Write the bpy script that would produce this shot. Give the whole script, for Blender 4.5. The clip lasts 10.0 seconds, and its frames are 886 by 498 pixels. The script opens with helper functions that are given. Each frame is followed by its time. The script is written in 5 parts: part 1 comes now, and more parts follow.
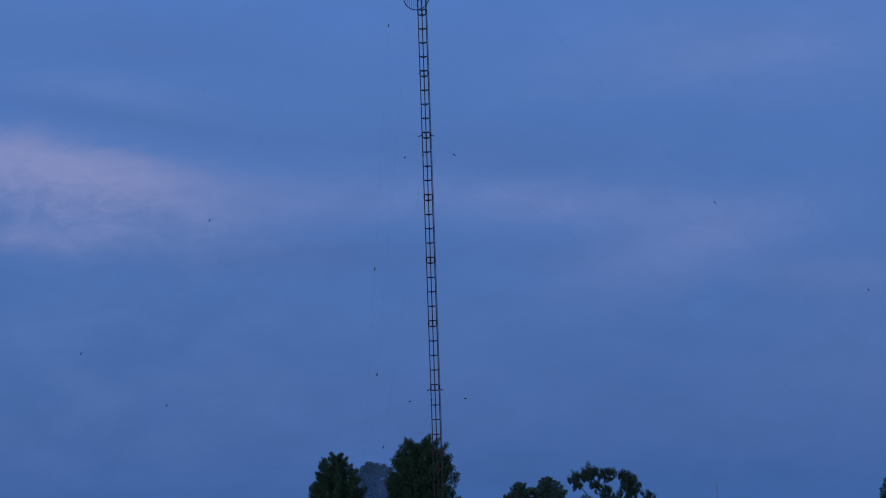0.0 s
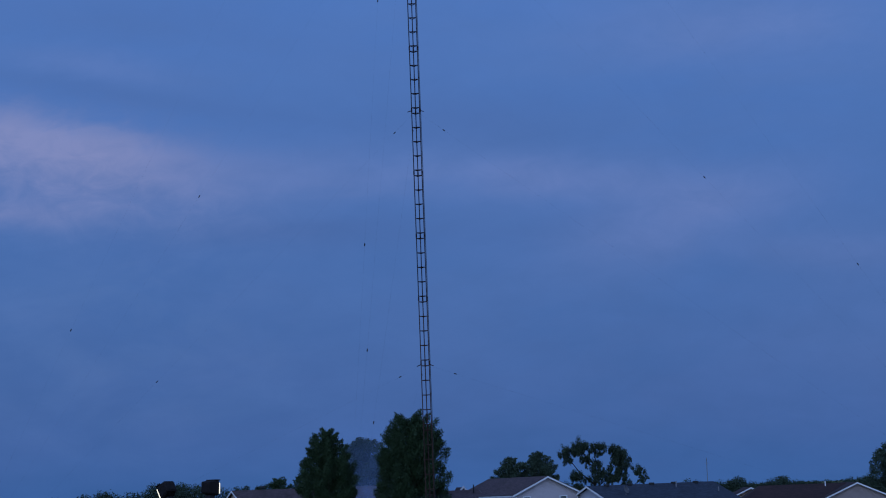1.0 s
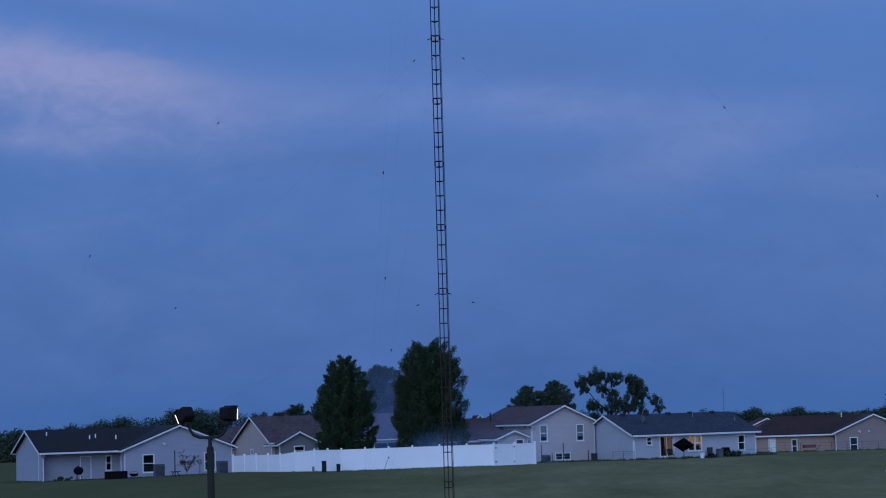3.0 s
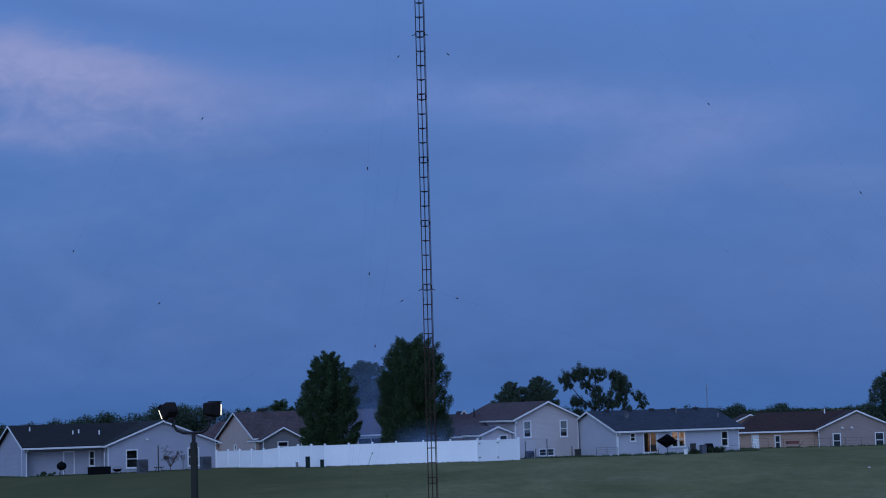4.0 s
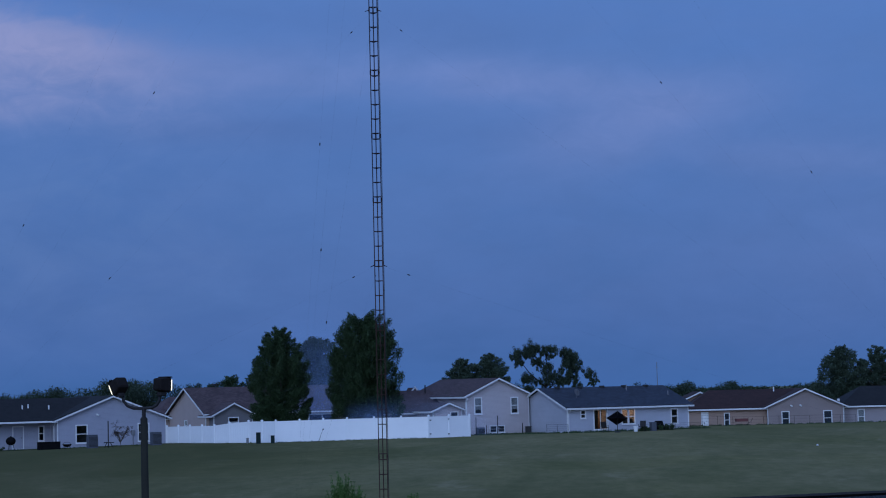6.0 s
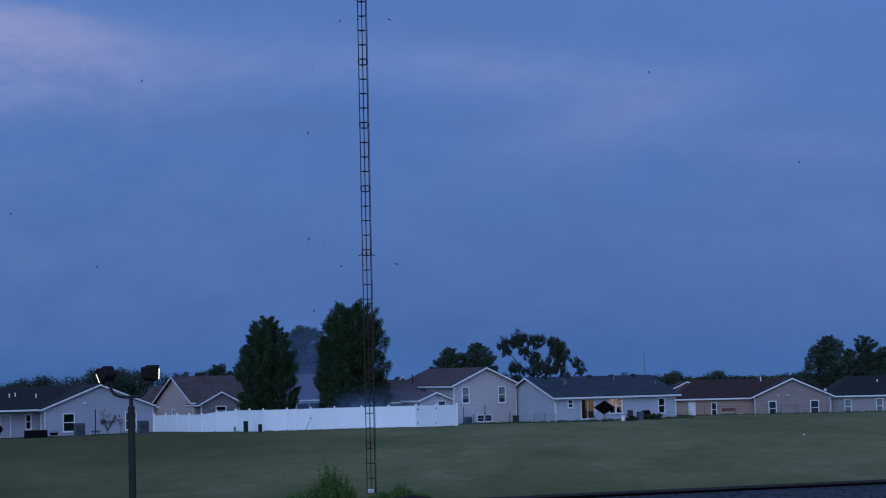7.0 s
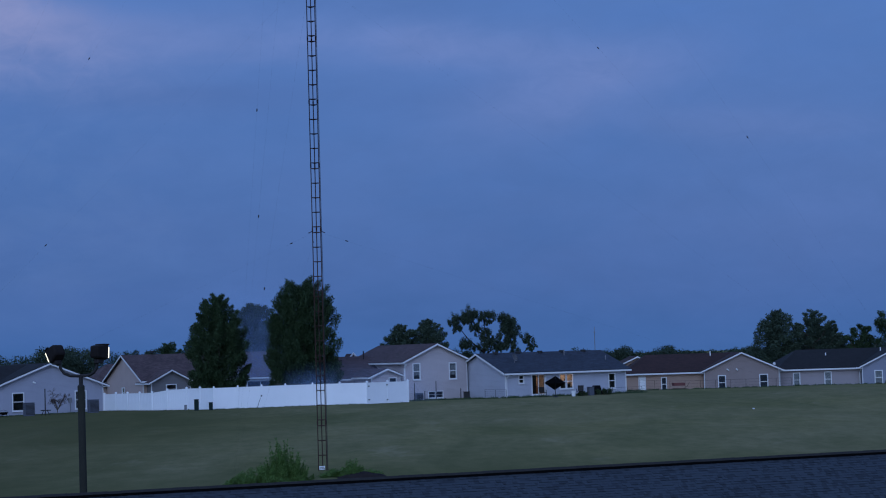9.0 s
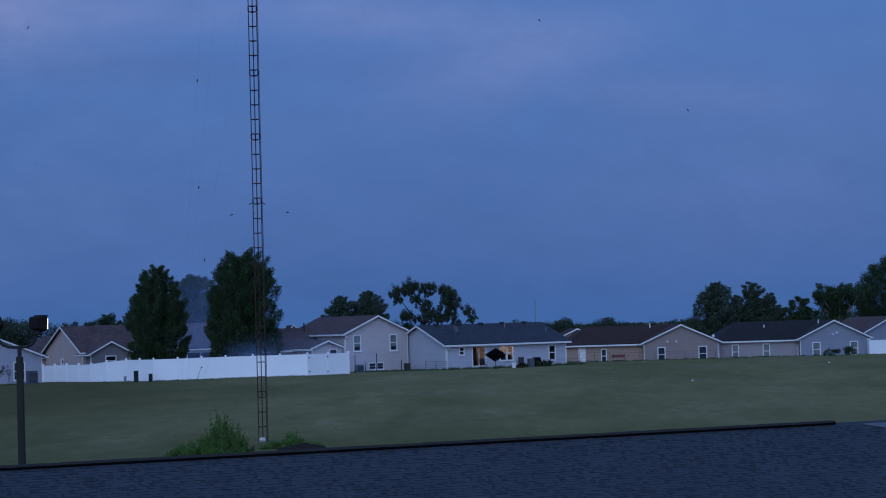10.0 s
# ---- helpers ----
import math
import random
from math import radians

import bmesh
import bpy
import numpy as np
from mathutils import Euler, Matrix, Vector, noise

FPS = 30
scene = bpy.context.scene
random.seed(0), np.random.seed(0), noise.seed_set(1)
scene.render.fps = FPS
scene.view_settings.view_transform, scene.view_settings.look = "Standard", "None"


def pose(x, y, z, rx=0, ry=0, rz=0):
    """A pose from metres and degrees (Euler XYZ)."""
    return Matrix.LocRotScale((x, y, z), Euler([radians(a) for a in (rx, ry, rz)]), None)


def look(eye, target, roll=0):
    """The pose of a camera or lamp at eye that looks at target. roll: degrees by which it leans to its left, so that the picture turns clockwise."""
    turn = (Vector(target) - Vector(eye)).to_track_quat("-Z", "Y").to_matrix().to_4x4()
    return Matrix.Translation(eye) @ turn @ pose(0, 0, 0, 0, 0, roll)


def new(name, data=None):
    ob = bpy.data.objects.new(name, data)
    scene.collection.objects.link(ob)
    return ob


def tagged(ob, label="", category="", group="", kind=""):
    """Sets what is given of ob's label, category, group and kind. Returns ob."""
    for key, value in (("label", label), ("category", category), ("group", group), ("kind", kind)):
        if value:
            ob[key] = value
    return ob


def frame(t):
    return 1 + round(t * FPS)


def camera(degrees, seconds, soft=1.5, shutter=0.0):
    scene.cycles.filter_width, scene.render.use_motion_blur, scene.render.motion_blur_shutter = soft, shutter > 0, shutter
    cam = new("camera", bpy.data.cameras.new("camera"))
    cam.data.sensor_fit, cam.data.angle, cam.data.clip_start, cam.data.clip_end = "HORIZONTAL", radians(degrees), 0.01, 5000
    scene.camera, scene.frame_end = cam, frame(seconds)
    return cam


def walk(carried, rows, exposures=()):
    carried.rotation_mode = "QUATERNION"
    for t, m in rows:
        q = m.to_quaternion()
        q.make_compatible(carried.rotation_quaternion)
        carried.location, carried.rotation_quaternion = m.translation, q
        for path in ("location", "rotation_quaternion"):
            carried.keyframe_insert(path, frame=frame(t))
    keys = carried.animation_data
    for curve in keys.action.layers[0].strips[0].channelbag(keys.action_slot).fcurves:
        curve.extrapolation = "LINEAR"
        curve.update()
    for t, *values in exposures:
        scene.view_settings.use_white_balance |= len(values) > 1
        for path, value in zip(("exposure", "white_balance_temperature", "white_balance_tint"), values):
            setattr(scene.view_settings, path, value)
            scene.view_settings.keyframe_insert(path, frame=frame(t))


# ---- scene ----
cam = camera(25.5, 10.0, soft=1.1)
PATH = [
    (0.0, pose(0, 0, 7.0, 97.796, 2.015, 3.581)),
    (0.5, pose(0, 0, 7.0, 97.408, 2.206, 3.453)),
    (1.0, pose(0, 0, 7.0, 97.069, 2.213, 3.307)),
    (1.5, pose(0, 0, 7.0, 96.718, 2.168, 3.225)),
    (2.0, pose(0, 0, 7.0, 96.079, 2.015, 3.396)),
    (2.5, pose(0, 0, 7.0, 95.338, 1.752, 3.748)),
    (2.7, pose(0, 0, 7.0, 95.13, 1.725, 3.81)),
    (4.0, pose(0, 0, 7.0, 94.860, 1.646, 3.323)),
    (4.5, pose(0, 0, 7.0, 94.725, 1.620, 2.747)),
    (5.0, pose(0, 0, 7.0, 94.526, 1.527, 2.420)),
    (5.5, pose(0, 0, 7.0, 94.309, 1.474, 2.129)),
    (7.0, pose(0, 0, 7.0, 93.814, 1.308, 1.529)),
    (7.5, pose(0, 0, 7.0, 93.598, 1.327, 1.329)),
    (8.0, pose(0, 0, 7.0, 93.445, 1.448, 1.110)),
    (8.5, pose(0, 0, 7.0, 93.319, 1.622, 0.742)),
    (9.0, pose(0, 0, 7.0, 93.091, 1.708, 0.092)),
    (9.5, pose(0, 0, 7.0, 92.644, 1.736, -0.812)),
    (10.0, pose(0, 0, 7.0, 92.215, 1.641, -1.643)),
]
EXPOSURES = ((0.0, -0.18, 6320, 10), (1.5, -0.24, 6200, 10), (2.5, -0.24, 6250, 10), (2.7, -0.08, 6350, 10), (3.8, 0.05, 6500, 10), (5.0, 0.02, 6500, 10), (8.5, 0.0, 6500, 10), (10.0, -0.06, 6500, 10))
walk(cam, PATH, EXPOSURES)

# ---- world and light ----
world = bpy.data.worlds.new("dusk_sky")
scene.world = world
world.use_nodes = True


class Graph:
    """Short hand for a node tree."""

    def __init__(self, tree):
        self.t = tree
        tree.nodes.clear()

    def node(self, kind, **kw):
        n = self.t.nodes.new(kind)
        for k, v in kw.items():
            setattr(n, k, v)
        return n

    def link(self, a, b):
        self.t.links.new(a, b)

    def put(self, socket, v):
        if isinstance(v, bpy.types.NodeSocket):
            self.link(v, socket)
        else:
            socket.default_value = v

    def math(self, op, a, b=0.0, c=0.0, clamp=False):
        n = self.node("ShaderNodeMath", operation=op, use_clamp=clamp)
        for k, v in enumerate((a, b, c)):
            self.put(n.inputs[k], v)
        return n.outputs[0]

    def mix(self, f, a, b, blend="MIX"):
        n = self.node("ShaderNodeMix", data_type="RGBA", blend_type=blend)
        self.put(n.inputs[0], f)
        for k, v in ((6, a), (7, b)):
            self.put(n.inputs[k], (*v, 1) if isinstance(v, tuple) and len(v) == 3 else v)
        return n.outputs[2]

    def noise(self, vec, scale, detail=4.0, rough=0.55, dist=0.0):
        n = self.node("ShaderNodeTexNoise")
        self.put(n.inputs["Vector"], vec)
        n.inputs["Scale"].default_value = scale
        n.inputs["Detail"].default_value = detail
        n.inputs["Roughness"].default_value = rough
        n.inputs["Distortion"].default_value = dist
        return n.outputs[0]

    def ramp(self, f, *stops):
        n = self.node("ShaderNodeValToRGB")
        self.put(n.inputs[0], f)
        e = n.color_ramp.elements
        while len(e) < len(stops):
            e.new(0.5)
        for k, (p, c) in enumerate(stops):
            e[k].position = p
            e[k].color = (c, c, c, 1) if isinstance(c, (int, float)) else (*c, 1)
        return n.outputs[0]

    def scaled(self, vec, x, y, z):
        n = self.node("ShaderNodeVectorMath", operation="MULTIPLY")
        self.put(n.inputs[0], vec)
        n.inputs[1].default_value = (x, y, z)
        return n.outputs[0]


g = Graph(world.node_tree)
direction = g.node("ShaderNodeTexCoord").outputs["Generated"]
sep = g.node("ShaderNodeSeparateXYZ")
g.link(direction, sep.inputs[0])
sx, sy, sz = sep.outputs
az = g.math("MULTIPLY", g.math("ARCTAN2", sx, sy), 57.2958)
el = g.math("MULTIPLY", g.math("ARCSINE", sz), 57.2958)
streaks = g.noise(g.scaled(direction, 7.0, 7.0, 26.0), 1.0, 5.0, 0.5, 0.6)
wisps = g.noise(g.scaled(direction, 16.0, 16.0, 40.0), 1.0, 4.0, 0.55, 0.3)


def bank(a0, e0, wa, we, slope, ragged):
    """A soft lens of cloud about an azimuth and elevation, degrees."""
    da = g.math("SUBTRACT", az, a0)
    de = g.math("SUBTRACT", g.math("SUBTRACT", el, e0), g.math("MULTIPLY", da, slope))
    de = g.math("ADD", de, g.math("MULTIPLY", g.math("SUBTRACT", streaks, 0.5), ragged))
    q = g.math("ADD", g.math("POWER", g.math("ABSOLUTE", g.math("DIVIDE", da, wa)), 2.0), g.math("POWER", g.math("ABSOLUTE", g.math("DIVIDE", de, we)), 2.0))
    return g.math("EXPONENT", g.math("MULTIPLY", q, -1.0))


base = g.mix(g.math("DIVIDE", el, 14.0, clamp=True), (0.044, 0.126, 0.350), (0.046, 0.150, 0.462))
base = g.mix(g.math("MULTIPLY", g.ramp(streaks, (0.35, 0.0), (0.65, 1.0)), 0.5), base, (0.057, 0.147, 0.410))
base = g.mix(g.math("MULTIPLY", g.ramp(wisps, (0.4, 0.0), (0.7, 1.0)), 0.25), base, (0.070, 0.156, 0.425))
# lumps of cloud, the same size across and up
plane = g.node("ShaderNodeCombineXYZ")
g.link(az, plane.inputs[0])
g.link(g.math("MULTIPLY", el, 1.9), plane.inputs[1])
lumps = g.noise(plane.outputs[0], 0.30, 6.0, 0.58, 0.5)
puffs = g.noise(plane.outputs[0], 0.75, 6.0, 0.62, 0.7)
# darker streaks of cloud
shade = g.math("MULTIPLY", bank(-2.0, 10.8, 4.6, 0.8, -0.06, 2.4), 0.75)
shade = g.math("ADD", shade, g.math("MULTIPLY", bank(-12.5, 11.75, 4.8, 0.5, -0.13, 2.0), 0.8))
shade = g.math("ADD", shade, g.math("MULTIPLY", bank(-12.0, 13.9, 5.0, 0.7, -0.1, 2.5), 0.6))
shade = g.math("ADD", shade, g.math("MULTIPLY", bank(-7.0, 7.55, 4.2, 0.5, 0.0, 1.8), 0.85))
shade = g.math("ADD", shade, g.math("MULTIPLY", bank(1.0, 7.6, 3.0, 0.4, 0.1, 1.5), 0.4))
shade = g.math("MULTIPLY", shade, g.math("ADD", 0.35, g.math("MULTIPLY", lumps, 1.2)), clamp=True)
base = g.mix(g.math("MULTIPLY", shade, 0.6), base, (0.043, 0.112, 0.338))
# paler bands
pale = g.math("MULTIPLY", bank(-6.8, 9.5, 4.0, 0.75, -0.06, 2.4), 0.52)
pale = g.math("ADD", pale, g.math("MULTIPLY", bank(0.6, 9.0, 4.6, 0.75, -0.1, 1.2), 0.8))
pale = g.math("ADD", pale, g.math("MULTIPLY", bank(4.0, 7.6, 3.4, 0.85, 0.20, 1.2), 0.72))
pale = g.math("ADD", pale, g.math("MULTIPLY", bank(8.6, 6.5, 4.0, 0.5, -0.06, 1.6), 0.3))
pale = g.math("ADD", pale, g.math("MULTIPLY", bank(6.0, 13.2, 4.6, 1.0, -0.05, 2.6), 0.6))
pale = g.math("ADD", pale, g.math("MULTIPLY", bank(-13.2, 12.6, 2.6, 0.45, -0.1, 1.8), 0.4))
pale = g.math("ADD", pale, g.math("MULTIPLY", bank(11.0, 4.2, 5.0, 3.0, 0.0, 1.0), 0.14))
pale = g.math("MULTIPLY", pale, g.math("ADD", 0.5, g.math("MULTIPLY", puffs, 0.9)), clamp=True)
front = g.mix(pale, base, (0.122, 0.196, 0.475))
# one bank tinged violet by the last light: crisp above, dissolving below
da = g.math("SUBTRACT", az, -14.0)
de = g.math("SUBTRACT", g.math("SUBTRACT", el, 10.35), g.math("MULTIPLY", da, -0.19))
de = g.math("ADD", de, g.math("ADD", g.math("MULTIPLY", g.math("SUBTRACT", lumps, 0.5), 1.5), g.math("MULTIPLY", g.math("SUBTRACT", puffs, 0.5), 1.1)))
de = g.math("ADD", g.math("DIVIDE", g.math("MAXIMUM", de, 0.0), 0.8), g.math("DIVIDE", g.math("MINIMUM", de, 0.0), 1.5))
da = g.math("ADD", g.math("DIVIDE", g.math("MAXIMUM", da, 0.0), 4.3), g.math("DIVIDE", g.math("MINIMUM", da, 0.0), 9.0))
violet = g.math("EXPONENT", g.math("MULTIPLY", g.math("ADD", g.math("POWER", g.math("ABSOLUTE", da), 2.0), g.math("POWER", g.math("ABSOLUTE", de), 2.0)), -1.0))
violet = g.math("ADD", violet, g.math("MULTIPLY", bank(-15.5, 8.3, 2.5, 0.4, -0.05, 2.0), 0.35))
violet = g.math("MULTIPLY", violet, g.math("ADD", 0.6, g.math("MULTIPLY", puffs, 0.85)), clamp=True)
front = g.mix(violet, front, (0.238, 0.264, 0.505))
# thin powder smoke hanging over the gardens
drift = g.math("MULTIPLY", g.math("ADD", bank(-12.0, 4.6, 5.0, 3.2, 0.0, 1.5), bank(-12.2, 7.3, 0.9, 0.6, -0.5, 1.0)), g.ramp(lumps, (0.42, 0.0), (0.72, 1.0)))
front = g.mix(g.math("MULTIPLY", drift, 0.4, clamp=True), front, (0.092, 0.180, 0.410))
mottle = g.math("MULTIPLY_ADD", g.math("ADD", lumps, g.math("MULTIPLY", puffs, 0.6)), 0.16, 0.872)
tint = g.node("ShaderNodeCombineXYZ")
for k in range(3):
    g.link(mottle, tint.inputs[k])
front = g.mix(1.0, front, tint.outputs[0], "MULTIPLY")
# the western half of the sky still glows after sunset
west = g.math("POWER", g.math("MULTIPLY_ADD", sy, -0.5, 0.5, clamp=True), 2.0)
glow = g.math("MULTIPLY", west, g.math("SUBTRACT", 1.0, g.math("MULTIPLY", g.math("ABSOLUTE", sz), 0.5)))
high = g.math("MAXIMUM", sz, 0.0)
front = g.mix(g.math("MULTIPLY", high, 0.8), front, (0.22, 0.38, 0.85))
dusk = g.mix(glow, front, (0.49, 0.73, 1.38))
sky = g.node("ShaderNodeTexSky", sky_type="NISHITA", sun_disc=False)
sky.sun_elevation, sky.sun_rotation = radians(1.0), radians(180)
bg = g.node("ShaderNodeBackground")
g.link(dusk, bg.inputs[0])
bg2 = g.node("ShaderNodeBackground")
g.link(sky.outputs[0], bg2.inputs[0])
bg2.inputs[1].default_value = 0.01
add = g.node("ShaderNodeAddShader")
g.link(bg.outputs[0], add.inputs[0])
g.link(bg2.outputs[0], add.inputs[1])
g.link(add.outputs[0], g.node("ShaderNodeOutputWorld").inputs[0])

sun_data = bpy.data.lights.new("afterglow", "SUN")
sun_data.energy, sun_data.angle, sun_data.color = 0.75, radians(40), (0.48, 0.68, 1.0)
sun = new("afterglow", sun_data)
sun.matrix_world = look((0, 0, 60), (28, 100, 18))

# ---- materials ----


def material(name, colour, rough=0.8, second=None, scale=3.0, fine=40.0, bump=0.15, metal=0.0, obj=True, build=None, random_mix=0.0, spec=0.3):
    """A worn surface: two colours mixed at a broad and a fine scale, with relief."""
    m = bpy.data.materials.new(name)
    m.use_nodes = True
    q = Graph(m.node_tree)
    co = q.node("ShaderNodeTexCoord").outputs["Object"]
    broad = q.noise(co, scale, 4.0, 0.6, 0.4)
    small = q.noise(co, fine, 3.0, 0.6)
    second = second or tuple(c * 0.7 for c in colour)
    f = q.math("ADD", q.math("MULTIPLY", q.ramp(broad, (0.3, 0.0), (0.7, 1.0)), 0.6), q.math("MULTIPLY", small, 0.4))
    col = q.mix(f, colour, second)
    if random_mix:
        r = q.node("ShaderNodeObjectInfo").outputs["Random"]
        col = q.mix(q.math("MULTIPLY", r, random_mix), col, tuple(c * 0.45 for c in colour))
    p = q.node("ShaderNodeBsdfPrincipled")
    q.link(col, p.inputs["Base Color"])
    p.inputs["Roughness"].default_value = rough
    p.inputs["Metallic"].default_value = metal
    p.inputs["Specular IOR Level"].default_value = spec
    h = q.math("ADD", q.math("MULTIPLY", small, 0.5), broad)
    if build:
        h = build(q, co, p, col, h)
    b = q.node("ShaderNodeBump")
    b.inputs["Strength"].default_value = bump
    b.inputs["Distance"].default_value = 0.02
    q.link(h, b.inputs["Height"])
    q.link(b.outputs[0], p.inputs["Normal"])
    q.link(p.outputs[0], q.node("ShaderNodeOutputMaterial").inputs[0])
    return m


def laps(pitch):
    def build(q, co, p, col, h):
        s = q.node("ShaderNodeSeparateXYZ")
        q.link(co, s.inputs[0])
        saw = q.math("FRACT", q.math("DIVIDE", s.outputs[2], pitch))
        return q.math("ADD", q.math("MULTIPLY", h, 0.15), q.math("SUBTRACT", 1.0, saw))
    return build


def siding(name, colour):
    return material(name, colour, 0.6, tuple(c * 0.86 for c in colour), 0.7, 9.0, 0.7, build=laps(0.11))


def shingled(name, colour):
    """Far asphalt shingle: courses and random tabs in the colour and relief."""
    def build(q, co, p, col, h):
        br = q.node("ShaderNodeTexBrick")
        q.link(co, br.inputs[0])
        br.inputs["Color1"].default_value = (1, 1, 1, 1)
        br.inputs["Color2"].default_value = (0.55, 0.55, 0.55, 1)
        br.inputs["Mortar"].default_value = (0.3, 0.3, 0.3, 1)
        br.inputs["Scale"].default_value = 1.0
        br.inputs["Mortar Size"].default_value = 0.012
        br.inputs["Brick Width"].default_value = 0.3
        br.inputs["Row Height"].default_value = 0.14
        q.link(q.mix(1.0, col, br.outputs[0], "MULTIPLY"), p.inputs["Base Color"])
        return h
    return material(name, colour, 0.9, tuple(c * 0.6 for c in colour), 0.5, 14.0, 0.3, build=build)


M_fence = material("white_vinyl", (0.86, 0.86, 0.87), 0.4, (0.78, 0.79, 0.80), 0.5, 6.0, 0.05)
M_trim = material("white_trim", (0.72, 0.72, 0.73), 0.5, (0.61, 0.61, 0.62), 2.0, 12.0, 0.05)
M_sid_lav = siding("pale_grey_siding", (0.335, 0.34, 0.40))
M_sid_silver = siding("silver_grey_siding", (0.42, 0.43, 0.49))
M_sid_tan = siding("tan_siding", (0.46, 0.355, 0.315))
M_sid_brn = siding("beige_siding", (0.365, 0.245, 0.19))
M_sid_grey = siding("grey_siding", (0.235, 0.25, 0.31))
M_sid_dark = siding("dark_taupe_siding", (0.17, 0.16, 0.165))
M_sid_taupe = siding("mauve_siding", (0.325, 0.282, 0.29))
M_sid_gal = siding("taupe_siding", (0.47, 0.415, 0.42))
M_sid_umber = siding("umber_siding", (0.275, 0.215, 0.20))
M_rf_black = shingled("charcoal_shingle", (0.020, 0.019, 0.020))
M_rf_brown = shingled("brown_shingle", (0.132, 0.084, 0.084))
M_rf_red = shingled("dark_red_brown_shingle", (0.062, 0.026, 0.022))
M_rf_grey = shingled("slate_grey_shingle", (0.048, 0.060, 0.086))
M_dark = material("dark_metal", (0.02, 0.02, 0.022), 0.5, (0.03, 0.026, 0.026), 8.0, 60.0, 0.1, spec=0.12)
# weathered tower steel, its colour darkened for the backlit look against the sky
M_steel = material("weathered_backlit_steel", (0.009, 0.007, 0.011), 0.9, (0.036, 0.017, 0.017), 0.8, 20.0, 0.15, spec=0.15)
M_rust = material("rusty_painted_steel", (0.070, 0.036, 0.029), 0.9, (0.034, 0.020, 0.018), 2.0, 25.0, 0.2, spec=0.12)
M_green = material("dark_green_plastic", (0.010, 0.022, 0.022), 0.8, (0.016, 0.028, 0.026), 4.0, 40.0, 0.1, spec=0.08)
# sheet added behind panes to lift dark glass to blue-grey
M_pane_back = material("blue_grey_pane_backing", (0.13, 0.155, 0.20), 0.8, (0.10, 0.12, 0.16), 2.0, 30.0, 0.1)
M_pole = material("weathered_pole", (0.036, 0.036, 0.029), 0.95, (0.022, 0.022, 0.018), 2.0, 30.0, 0.3, spec=0.06)
M_bark = material("bark", (0.09, 0.07, 0.055), 0.95, (0.05, 0.04, 0.03), 4.0, 30.0, 0.6)
M_grey = material("grey_metal_cabinet", (0.20, 0.205, 0.22), 0.6, (0.15, 0.15, 0.16), 3.0, 30.0, 0.1)
M_black = material("black_plastic", (0.015, 0.015, 0.016), 0.5, (0.025, 0.025, 0.025), 4.0, 40.0, 0.1)
M_matte = material("matte_black", (0.006, 0.006, 0.007), 0.95, (0.01, 0.01, 0.011), 4.0, 40.0, 0.1, spec=0.02)
M_blind = material("pale_blind", (0.80, 0.80, 0.80), 0.8, (0.72, 0.72, 0.72), 2.0, 30.0, 0.1)
M_inside = material("interior_plaster", (0.30, 0.27, 0.25), 0.9, (0.24, 0.22, 0.20), 1.0, 10.0, 0.05)
M_white = material("white_painted_metal", (0.8, 0.8, 0.8), 0.4, (0.7, 0.7, 0.7), 3.0, 30.0, 0.05)


def leafy(name, a, b):
    m = bpy.data.materials.new(name)
    m.use_nodes = True
    q = Graph(m.node_tree)
    co = q.node("ShaderNodeTexCoord").outputs["Object"]
    r = q.node("ShaderNodeNewGeometry").outputs["Random Per Island"]
    f = q.math("ADD", q.math("MULTIPLY", r, 0.6), q.math("MULTIPLY", q.noise(co, 0.8, 3.0), 0.4))
    p = q.node("ShaderNodeBsdfPrincipled")
    q.link(q.mix(f, a, b), p.inputs["Base Color"])
    p.inputs["Roughness"].default_value = 0.6
    p.inputs["Specular IOR Level"].default_value = 0.2
    q.link(p.outputs[0], q.node("ShaderNodeOutputMaterial").inputs[0])
    return m


M_leaf = leafy("dark_leaves", (0.016, 0.036, 0.015), (0.048, 0.078, 0.030))
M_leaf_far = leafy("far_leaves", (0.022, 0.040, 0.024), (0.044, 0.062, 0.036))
# paler leaf copy: the haze over these farther trees is mixed into its colour
M_leaf_hazed = leafy("hazed_leaves", (0.032, 0.054, 0.034), (0.062, 0.088, 0.056))
M_weed = leafy("weed_leaves", (0.045, 0.105, 0.018), (0.11, 0.18, 0.045))


